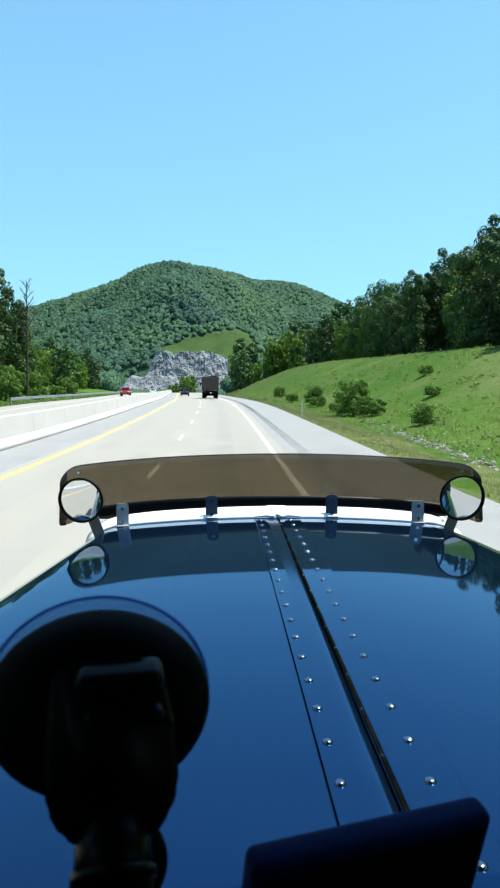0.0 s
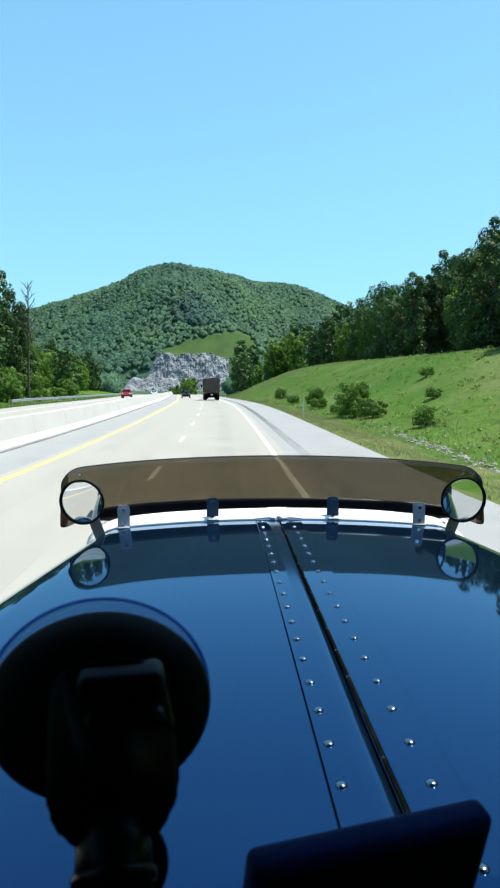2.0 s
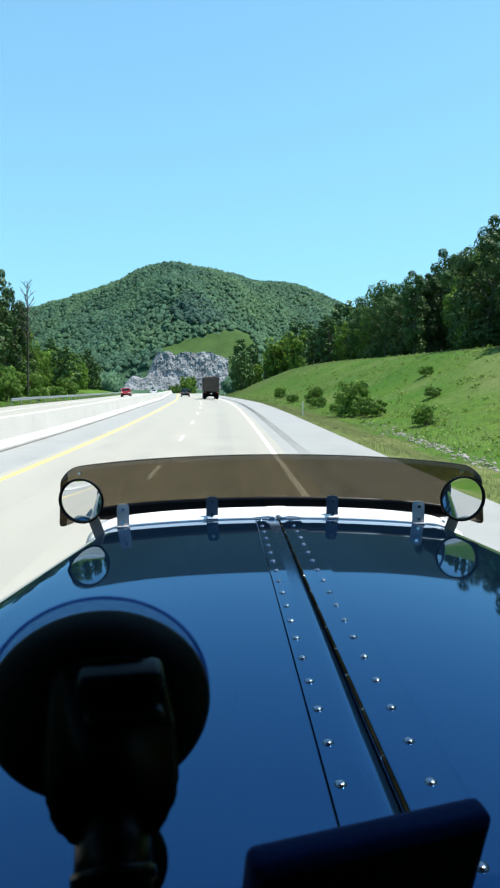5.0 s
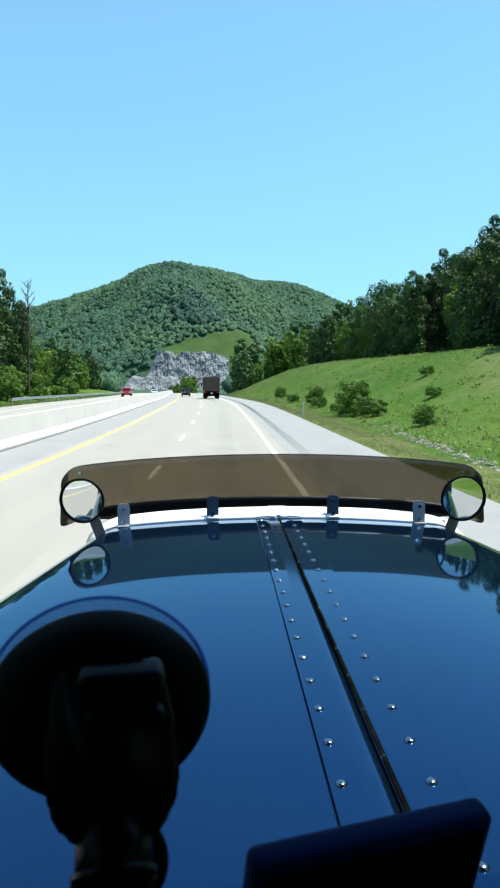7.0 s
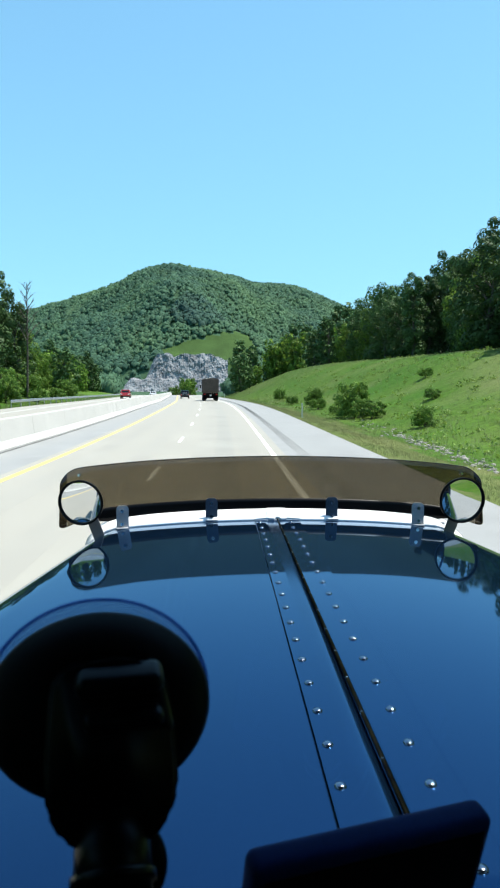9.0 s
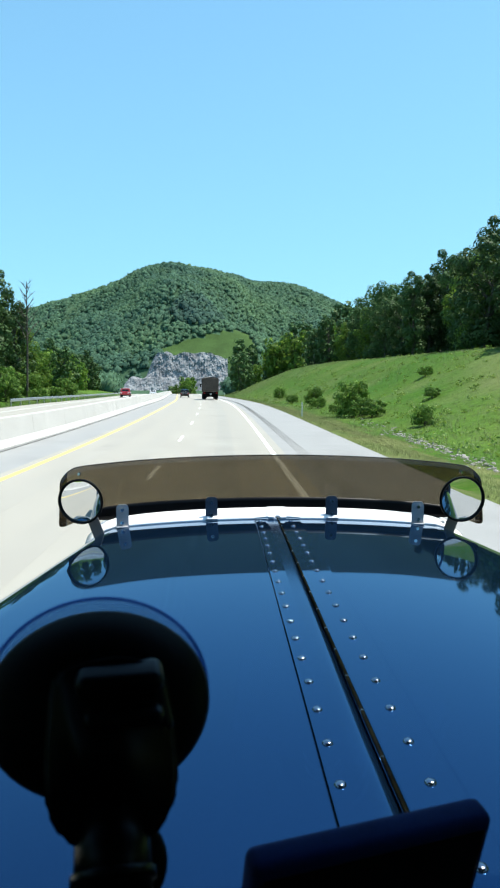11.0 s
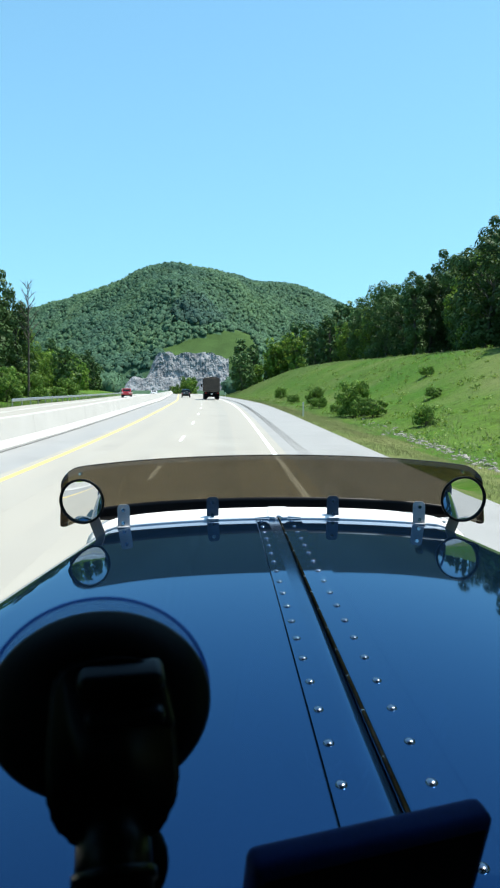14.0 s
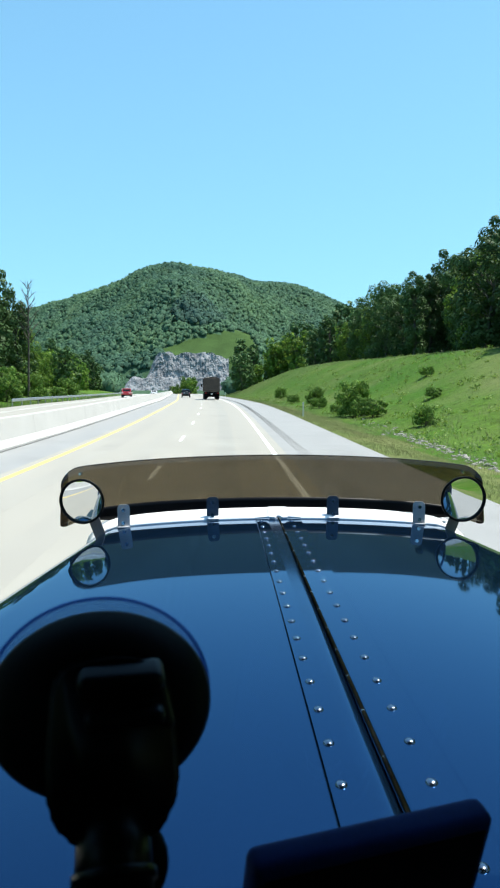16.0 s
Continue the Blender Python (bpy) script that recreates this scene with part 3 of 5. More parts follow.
# Second smoked sheet over each end, added to deepen the tint seen aslant.
for s in (-1, 1):
    bm = bmesh.new()
    sheet(bm, lambda q, e: deflector_at(s * q, e) + Vector((0, -0.005, 0)), np.linspace(0.90, 1, 14), np.linspace(0, 1, 9))
    end = solid(part("end_tint_sheet", bm, M_SMOKE, deflector, "second smoked sheet added to darken the deflector's end", True), 0.003)
    end.visible_shadow = False
# Chrome discs added where the deflector shows a bright glint.
for s in (-0.80, 0.80):
    bm = bmesh.new()
    p = deflector_at(s, 0.86)
    rod(bm, p + Vector((0, 0.006, 0)), p + Vector((0, -0.007, 0.001)), 0.0065, 0.004, 12)
    part("glint_disc", bm, M_CHROME, deflector, "small chrome disc added for a bright glint")


def spot_mirror(side):
    """A round convex mirror on an arm at the end of the deflector."""
    c = Vector((-0.417, 2.12, 1.865)) if side < 0 else Vector((0.740, 2.12, 1.865))
    out = Vector((-0.15, -1.0, -0.085)) if side < 0 else Vector((0.055, -1.0, -0.065))
    m = Matrix.Translation(c) @ out.to_track_quat("Z", "Y").to_matrix().to_4x4() @ Matrix.Scale(1.07 if side < 0 else 1.10, 4)
    bm = bmesh.new()
    lathe(bm, [(0.0, -0.035), (0.03, -0.032), (0.055, -0.020), (0.0635, -0.004), (0.0645, 0.003), (0.062, 0.0055), (0.0585, 0.004), (0.0583, 0.0005)], 40, m)
    body = part("spot_mirror", bm, M_PLASTIC, TRUCK, "round convex mirror with black housing", True)
    bm = bmesh.new()
    lathe(bm, [(0.0588, 0.0000), (0.0595, 0.0058), (0.0625, 0.0068), (0.0648, 0.0045)], 40, m)
    part("mirror_rim", bm, M_PLASTIC, body, "glossy black rim", True)
    bm = bmesh.new()
    lathe(bm, [(0.0585, 0.0006)] + [(0.0585 * q, 0.0006 + 0.0042 * (1 - q * q)) for q in (0.85, 0.65, 0.45, 0.25, 0.1, 0.0)], 40, m)
    part("mirror_glass", bm, M_MIRROR, body, "convex mirror glass", True)
    bm = bmesh.new()
    foot = Vector((CX + side * 0.535, 2.13, HZ - 0.05))
    d = (c - foot)
    box(bm, (foot + d * 0.42 + Vector((0, 0.02, 0))), (0.034, 0.006, 0.10), (0, side * 20, 0), 0.002)
    box(bm, foot + Vector((0, 0.0, 0.004)), (0.036, 0.05, 0.006), (0, side * 12, 0), 0.002)
    part("mirror_arm", bm, M_ARM, body, "flat dark steel mirror arm")


spot_mirror(-1)
spot_mirror(1)

# the rest of the truck: fenders, grille, frame and wheels under the hood
bm = bmesh.new()
box(bm, (CX, 2.23, 1.20), (1.14, 0.10, 0.98), bevel=0.04)
part("grille", bm, M_CHROME, TRUCK, "chrome grille shell")
for s in (-1, 1):
    bm = bmesh.new()
    sheet(bm, lambda a, x: Vector((CX + s * x, 1.45 + 0.66 * math.cos(a), 0.62 + 0.62 * math.sin(a))), np.linspace(-0.2, math.pi + 0.2, 18), [0.74, 0.9, 1.1, 1.22])
    solid(part("fender", bm, M_PAINT, TRUCK, "navy wheel fender", True), 0.01)
    bm = bmesh.new()
    lathe(bm, [(0.28, -0.13), (0.48, -0.13), (0.515, -0.10), (0.52, 0.0), (0.515, 0.10), (0.48, 0.13), (0.28, 0.13), (0.28, -0.13)], 36, pose(CX + s * 1.02, 1.45, 0.52, 0, 90, 0))
    wheel = part("wheel", bm, M_TYRE, TRUCK, "black truck tyre", True)
    bm = bmesh.new()
    lathe(bm, [(0.0, 0.10), (0.12, 0.10), (0.16, 0.02), (0.27, 0.05), (0.29, 0.12), (0.29, -0.12), (0.0, -0.12)], 30, pose(CX + s * 1.02, 1.45, 0.52, 0, 90, 0))
    part("rim", bm, M_CHROME, wheel, "polished rim", True)
bm = bmesh.new()
box(bm, (CX, 2.42, 0.62), (2.3, 0.12, 0.42), bevel=0.04)
part("bumper", bm, M_CHROME, TRUCK, "wide chrome bumper")
bm = bmesh.new()
for s in (-0.42, 0.42):
    box(bm, (CX + s, 0.3, 0.80), (0.10, 4.2, 0.26))
for y in (-1.2, 0.4, 2.0):
    box(bm, (CX, y, 0.80), (0.84, 0.12, 0.22))
part("chassis", bm, M_RUBBER, TRUCK, "black steel chassis frame")
for s in (-1, 1):
    bm = bmesh.new()
    lathe(bm, [(0.28, -0.28), (0.48, -0.28), (0.52, -0.22), (0.52, 0.22), (0.48, 0.28), (0.28, 0.28), (0.28, -0.28)], 36, pose(CX + s * 0.86, -1.5, 0.52, 0, 90, 0))
    part("rear_wheel", bm, M_TYRE, TRUCK, "black twin truck tyres", True)
# cab shell: floor, back, roof, doors with side windows, dash and windshield
bm = bmesh.new()
box(bm, (CX, -0.45, 0.98), (1.90, 1.70, 0.08))
part("cab_floor", bm, M_CAB, TRUCK)
bm = bmesh.new()
box(bm, (CX, -1.30, 1.80), (1.90, 0.06, 1.56))
part("cab_back", bm, M_CAB, TRUCK)
# Roof overhangs the windshield, out of view, added to keep sun off the mount.
bm = bmesh.new()
box(bm, (CX, -0.35, 2.64), (1.96, 1.96, 0.06), bevel=0.02)
part("cab_roof_sunshade", bm, M_PAINT, TRUCK)
for s in (-1, 1):
    bm = bmesh.new()
    box(bm, (CX + s * 0.95, -0.42, 1.50), (0.05, 1.72, 1.0), bevel=0.01)
    box(bm, (CX + s * 0.95, -0.95, 2.30), (0.05, 0.66, 0.60))
    box(bm, (CX + s * 0.95, 0.22, 2.30), (0.05, 0.06, 0.62), (24, 0, 0))
    box(bm, (CX + s * 0.95, -0.5, 2.56), (0.05, 1.5, 0.07))
    part("cab_side", bm, M_PAINT, TRUCK, "navy cab side with open window")
bm = bmesh.new()
box(bm, (CX, 0.24, 1.70), (1.84, 0.46, 0.20), bevel=0.02)
box(bm, (CX, 0.42, 1.40), (1.86, 0.10, 0.80))
part("dashboard", bm, M_CAB, TRUCK, "dark dashboard")


def pane_y(z):
    return 0.385 - 0.42 * (z - 2.042)


bm = bmesh.new()
sheet(bm, lambda x, z: Vector((CX + x, pane_y(z), z)), np.linspace(-0.90, 0.90, 3), [1.80, 2.61])
pane = part("windshield", bm, M_GLASS, TRUCK, "clear flat windshield glass")
solid(pane, 0.005, 1.0)
pane.visible_shadow = False

# ---- inside the windshield ----
VIEW = Vector((-0.059, 0.352, -0.158)).normalized()


def mount_frame(x, y, z, roll=0):
    q = (-VIEW).to_track_quat("Z", "Y").to_matrix().to_4x4()
    return Matrix.Translation((x, y, z)) @ q @ pose(0, 0, 0, 0, 0, roll)


mount = thing("suction_mount", "black suction-cup phone mount stuck to the windshield", "phone mount", pose(0, 0, 0, 0, 0, 0.64))
MF = mount_frame(-0.0577, 0.358, 2.0362)
bm = bmesh.new()
lathe(bm, [(0.0, -0.004), (0.052, -0.010), (0.0525, -0.006), (0.050, 0.002), (0.040, 0.012), (0.028, 0.018), (0.0, 0.019)], 56, MF @ Matrix.Translation((-0.0052, 0.0020, 0)) @ Matrix.Diagonal((1.115, 0.905, 1, 1)) @ pose(0, 0, 0, 0, 0, -4))
part("suction_cup", bm, M_RUBBER, mount, "black rubber suction cup", True)
bm = bmesh.new()
LF = MF @ Matrix.Translation((-0.0055, 0.0078, 0)) @ Matrix.Diagonal((1.105, 0.93, 1, 1))
lathe(bm, [(0.044, -0.0115), (0.0535, -0.0125), (0.0537, -0.0118), (0.044, -0.0108)], 56, LF)
part("cup_lip", bm, M_LIP, mount, "clear vinyl lip of the cup", True)
bm = bmesh.new()
lathe(bm, [(0.0529 + 0.0011 * math.cos(a), -0.0118 + 0.0011 * math.sin(a)) for a in np.linspace(0, 2 * math.pi, 7)], 56, LF)
part("lip_edge", bm, M_LIP_EDGE, mount, "bluish edge of the clear lip", True)
bm = bmesh.new()
prism(bm, [(-0.0290, 0.010), (-0.0270, 0.0165), (-0.022, 0.0205), (-0.012, 0.0232), (0.001, 0.0245), (0.012, 0.0228), (0.0195, 0.0195), (0.0240, 0.013), (0.0262, -0.004), (0.0275, -0.020), (0.0275, -0.036), (0.0235, -0.046), (0.016, -0.055), (0.002, -0.058), (-0.012, -0.0575), (-0.0235, -0.0515), (-0.0300, -0.040), (-0.0312, -0.020)], 0.012, 0.052)
bmesh.ops.bevel(bm, geom=list(bm.edges), offset=0.0042, segments=3, affect="EDGES", clamp_overlap=True)
bm.transform(MF @ Matrix(((0, 1, 0, 0.002), (0, 0, 1, 0), (1, 0, 0, 0), (0, 0, 0, 1))))
part("clamp_body", bm, M_PLASTIC, mount, "black plastic clamp housing", True)
bm = bmesh.new()
box(bm, (0.0045, 0.0125, 0.0515), (0.040, 0.010, 0.018), (38, 0, 0), 0.0048, 4)
box(bm, (0.0060, -0.0045, 0.0535), (0.036, 0.008, 0.012), (30, 0, 0), 0.0038, 4)
bm.transform(MF)
part("lock_lever", bm, M_GLOSS, mount, "glossy black locking lever in two ridges", True)
bm = bmesh.new()
box(bm, (0.0205, 0.0010, 0.044), (0.007, 0.028, 0.018), (0, 24, 12), 0.0034, 4)
bm.transform(MF)
part("lever_hinge", bm, M_GLOSS, mount, "glossy side of the locking lever", True)
bm = bmesh.new()
lathe(bm, [(0.0, 0.0), (0.014, 0.001), (0.021, 0.008), (0.023, 0.018), (0.021, 0.022), (0.012, 0.026), (0.0, 0.027)], 28, MF @ Matrix.Translation((0.0035, -0.066, 0.020)) @ Matrix.Scale(0.9, 4))
part("ball_joint", bm, M_RUBBER, mount, "black ball joint", True)
bm = bmesh.new()
for a, b, r in (((0.0, -0.045, 0.040), (0.0, -0.075, 0.052), 0.0165), ((0.0, -0.075, 0.052), (0.004, -0.13, 0.085), 0.0155)):
    rod(bm, MF @ Vector(a), MF @ Vector(b), r, r, 32)
part("mount_arm", bm, M_PLASTIC, mount, "black mount arm", True)
for k in range(5):
    bm = bmesh.new()
    rod(bm, MF @ Vector((0.0, -0.066 - 0.011 * k, 0.049 + 0.006 * k)), MF @ Vector((0, -0.070 - 0.011 * k, 0.0505 + 0.006 * k)), 0.0182, 0.0182, 32)
    part("arm_rib", bm, M_PLASTIC, mount, "", True)

gps = thing("navigation_device", "tilted navy-black navigation device standing on the dashboard", "navigation device", pose(0, 0, 0, 0, 0, 0.64))
GM = Matrix.Translation((0.0790, 0.364, 1.9693)) @ pose(0, 0, 0, 0, 0, 16.5) @ pose(0, 0, 0, 16, 0, 0) @ Matrix.Translation((0, -0.009, -0.043))
bm = bmesh.new()
box(bm, (0, 0, 0), (0.1415, 0.018, 0.086), bevel=0.0055, seg=3)
bm.transform(GM)
part("casing", bm, M_DEVICE, gps, "dark blue plastic casing", True)
bm = bmesh.new()
box(bm, (0, -0.0085, -0.001), (0.130, 0.003, 0.074), bevel=0.001)
bm.transform(GM)
part("screen", bm, M_SCREEN, gps, "dark glass screen")
bm = bmesh.new()
rod(bm, GM @ Vector((0, 0.002, -0.04)), (0.085, 0.36, 1.808), 0.014, 0.016, 16)
rod(bm, (0.085, 0.36, 1.7995), (0.085, 0.36, 1.812), 0.04, 0.036, 28)
part("stand", bm, M_PLASTIC, gps, "black stand")

# ---- trees ----
def tree(name, seed, height, spread, leaf, clumps=38, per=75, low=0.22, lean=0.0, label="", size=0.36, pointed=0.0):
    """A broadleaf: tapered trunk, limbs, and a crown of leafy clumps with gaps."""
    r = random.Random(seed)
    root = thing(name, label, "tree")
    bm = bmesh.new()
    top = Vector((lean * height, 0, height * 0.86))
    pts = [Vector((lean * height * t * t + 0.02 * height * math.sin(5 * t + seed), 0.015 * height * math.sin(4 * t + 2 * seed), top.z * t - 0.4 * (t == 0))) for t in np.linspace(0, 1, 7)]
    r0 = 0.018 * height + 0.05
    for i in range(6):
        rod(bm, pts[i], pts[i + 1], r0 * (1 - i / 6.6), r0 * (1 - (i + 1) / 6.6), 8, False)
    v, f, soft = [], [], []
    for k in range(clumps):
        t = low + (1 - low) * (k + r.random()) / clumps
        env = spread * math.sin(math.pi * (0.16 + (0.68 + 0.12 * pointed) * (t - low) / (1 - low))) ** 0.6 * (1 - pointed * 0.8 * t)
        a, rad = k * 2.4 + r.uniform(-0.7, 0.7), env * math.sqrt(r.uniform(0.1, 1.0))
        c = Vector((lean * height * t * t + rad * math.cos(a), rad * math.sin(a), height * t * 0.95 + r.uniform(-0.03, 0.03) * height))
        base = pts[min(5, max(1, int(t * 5)))]
        if k % 2 == 0:
            mid = base.lerp(c, 0.5) + Vector((0, 0, 0.03 * height))
            rod(bm, base, mid, r0 * 0.30, r0 * 0.18, 5, False)
            rod(bm, mid, c, r0 * 0.18, r0 * 0.05, 5, False)
        cr = spread * r.uniform(0.20, 0.40)
        for j in range(per):
            d = Vector((r.gauss(0, 1), r.gauss(0, 1), r.gauss(0, 0.75))).normalized()
            p = c + d * cr * (0.80 + 0.30 * r.random())
            if p.z < 0.25:
                p.z = 0.25 + r.random() * 0.4
            n1 = (d + Vector((r.gauss(0, 0.40), r.gauss(0, 0.40), r.gauss(0.45, 0.40)))).normalized()
            e1 = n1.orthogonal().normalized()
            e1.rotate(Matrix.Rotation(r.uniform(0, 6.28), 3, n1))
            e2 = n1.cross(e1)
            s = size * r.uniform(0.6, 1.35)
            i = len(v)
            v += [p - e1 * s, p - e2 * s * 0.55 + n1 * 0.12 * s, p + e1 * s, p + e2 * s * 0.6 + n1 * 0.12 * s]
            f.append((i, i + 1, i + 2, i + 3))
            soft += [tuple((d * 1.1 + n1 * 0.25).normalized())] * 4
    part("trunk", bm, M_BARK, root)
    leaves = mesh_ob("crown", v, f, leaf, root, smooth=True)
    leaves.data.normals_split_custom_set_from_vertices(soft)   # leaves take the light with the clump they grow on
    return root


def plant(source, x, y, scale=1.0, turn=0.0, sink=0.15):
    m = pose(x, y, float(land(x, y)) - sink, 0, 0, turn) @ Matrix.Scale(scale, 4)
    ob = copy_thing(source, m)
    ob.scale = (scale, scale, scale)
    return ob


LABELS = ("tall dark-green broadleaf tree at the wood's edge", "dense dark-green broadleaf tree on the hill", "light-green broadleaf tree in full leaf",
          "slender tall dark-green tree", "young bright-green tree with low branches")
KINDS = [tree("broadleaf_tree", 11, 17.5, 5.4, M_LEAF, 40, 185, 0.06, label=LABELS[0], size=0.25),
         tree("broadleaf_tree", 23, 15.0, 5.0, M_LEAF, 36, 185, 0.05, 0.03, label=LABELS[1], size=0.245),
         tree("broadleaf_tree", 37, 13.0, 4.4, M_LEAF_LIGHT, 36, 175, 0.05, -0.02, label=LABELS[2], size=0.24),
         tree("broadleaf_tree", 41, 19.0, 3.4, M_LEAF, 40, 165, 0.08, 0.02, label=LABELS[3], size=0.24, pointed=0.25),
         tree("young_tree", 53, 8.5, 2.8, M_LEAF_LIGHT, 30, 150, 0.06, label=LABELS[4], size=0.185),
         tree("broadleaf_tree", 12, 17.5, 4.6, M_LEAF, 36, 36, 0.06, label=LABELS[0], size=0.62),
         tree("broadleaf_tree", 24, 15.0, 4.2, M_LEAF, 34, 36, 0.05, 0.03, label=LABELS[1], size=0.59),
         tree("broadleaf_tree", 38, 13.0, 4.4, M_LEAF_LIGHT, 34, 34, 0.05, -0.02, label=LABELS[2], size=0.57),
         tree("broadleaf_tree", 42, 19.0, 3.4, M_LEAF, 36, 34, 0.08, 0.02, label=LABELS[3], size=0.57, pointed=0.25),
         tree("young_tree", 54, 8.5, 2.8, M_LEAF_LIGHT, 30, 40, 0.06, label=LABELS[4], size=0.38)]
SHRUBS = [tree("roadside_shrub", 61, 2.3, 1.30, M_SHRUB, 34, 90, 0.02, label="round green shrub on the grass bank", size=0.10),
          tree("roadside_shrub", 67, 1.3, 0.90, M_SHRUB, 26, 80, 0.02, label="low bright-green shrub on the grass bank", size=0.08),
          tree("roadside_shrub", 71, 3.2, 1.60, M_SHRUB, 44, 90, 0.02, label="tall leafy green shrub at the ditch", size=0.11)]


rng = random.Random(5)
placed = []
# wood along the hill's crest on the right
for k in range(60):
    y = 4 + 3.9 * k + rng.uniform(-1.5, 1.5)
    u = 38 + rng.uniform(-1.5, 6) + (4 if k % 2 else 0)
    clump = 0.97 + 0.11 * math.sin(y / 8.5 + 0.6) + 0.08 * math.sin(y / 3.1)
    placed.append((rng.choice((0, 1, 1, 3, 0, 2)), float(road_x(y)) + u, y, rng.uniform(0.86, 1.14) * clump * (1.35 if y < 66 else 1.0 if y < 150 else 0.86)))
for k in range(18):
    y = 74 + 8.0 * k + rng.uniform(-2, 2)
    placed.append((rng.choice((0, 1, 3)), float(road_x(y)) + 48 + rng.uniform(-2, 7), y, rng.uniform(0.9, 1.15)))
# wood closing the valley beyond the hill
for k in range(60):
    y = 250 + 4.5 * k + rng.uniform(-4, 4)
    b = rng.uniform(0.015, 0.17)
    placed.append((rng.choice((0, 1, 2, 3, 2)), b * y, y, rng.uniform(0.8, 1.25)))
# trees beyond the oncoming carriageway
for k in range(54):
    y = 42 + 5.0 * k + rng.uniform(-2, 2)
    u = -37 - rng.uniform(0, 10) - (8 if k % 3 == 0 else 0)
    s = rng.uniform(0.78, 1.12) * (1.4 if y < 96 else 1.1 if y < 190 else 0.85)
    placed.append((rng.choice((2, 4, 2, 1, 4, 3)), float(road_x(y)) + u, y, s))
for k in range(16):
    y = 110 + 13.0 * k + rng.uniform(-2, 2)
    placed.append((rng.choice((0, 1, 2)), float(road_x(y)) - 52 - rng.uniform(0, 16), y, rng.uniform(0.7, 0.95)))
# young trees on the valley floor before the rock cut
for k in range(9):
    y = 425 + 12 * k
    placed.append((rng.choice((4, 2)), rng.uniform(-0.082, -0.050) * y, y, rng.uniform(0.75, 1.1)))
# both woods go on behind the truck
for k in range(22):
    y = -138 + 8.0 * k + rng.uniform(-2, 2)
    placed.append((rng.choice((0, 1, 3)), 39 + rng.uniform(0, 7), y, rng.uniform(0.85, 1.15)))
    placed.append((rng.choice((0, 1, 2, 3)), -33 - rng.uniform(0, 9), y + 3, rng.uniform(1.0, 1.4)))
for k, x, y, s in ((3, -38.0, 118, 1.05), (3, -40.3, 120, 0.98), (3, -36.6, 124, 0.88), (0, -44, 128, 1.0)):
    placed.append((k, x, y, s))
used = set()
for k, x, y, s in placed:
    if y > 190 or y < 62 or abs(x / y) > 0.44:
        k += 5
    if k not in used:
        used.add(k)
        KINDS[k].matrix_basis = pose(x, y, float(land(x, y)) - 0.15, 0, 0, rng.uniform(0, 360)) @ Matrix.Scale(s, 4)
    else:
        plant(KINDS[k], x, y, s, rng.uniform(0, 360))
bushes = [(0, 13.0, 92, 1.0), (1, 12.0, 84, 1.0), (1, 14.0, 78, 1.1), (2, 11.8, 63, 1.0), (1, 12.8, 60, 1.2), (0, 13.2, 46, 0.6),
          (1, 18.0, 60, 0.7), (1, 22.0, 75, 0.8), (1, 16.5, 40, 0.6), (1, 12.5, 110, 1.0), (0, 14.0, 135, 0.9), (1, 20.0, 48, 0.7), (1, 11.5, 70, 0.7),
          (0, -28.0, 96, 1.5), (2, -30, 102, 1.4), (1, -27, 112, 1.5), (0, -30, 120, 1.6), (1, -28, 135, 1.6), (2, -31, 86, 1.5), (0, -29, 150, 1.5), (1, -30, 165, 1.8)]
used = set()
for k, u, y, s in bushes:
    x = float(road_x(y)) + u
    if k not in used:
        used.add(k)
        SHRUBS[k].matrix_basis = pose(x, y, float(land(x, y)) - 0.05, 0, 0, 40 * y) @ Matrix.Scale(s, 4)
    else:
        plant(SHRUBS[k], x, y, s, 40 * y, 0.05)

# a bare dead tree among the others
dead = thing("dead_tree", "leafless grey dead tree standing among green ones", "tree", pose(-33.0, 118, float(land(-33.0, 118)) - 0.2))
bm = bmesh.new()
rod(bm, (0, 0, 0), (0.2, 0, 9), 0.20, 0.14, 8)
rod(bm, (0.2, 0, 9), (0.3, 0, 19.0), 0.14, 0.05, 8)
part("trunk", bm, M_BARK, dead)
bm = bmesh.new()
rb = random.Random(8)
for k in range(22):
    z, a, ln = 9 + 0.44 * k, 2.4 * k, 3.4 - 0.10 * k
    p = Vector((0.22, 0, z))
    q = p + Vector((math.cos(a) * ln * 0.6, math.sin(a) * ln * 0.6, ln * 0.7))
    rod(bm, p, q, 0.075, 0.035, 5)
    for s in (-1, 1):
        rod(bm, p.lerp(q, 0.6), q + Vector((0.5 * s * math.sin(a), 0.5 * s * math.cos(a), 0.3)), 0.035, 0.02, 4)
part("branches", bm, M_BARK, dead)


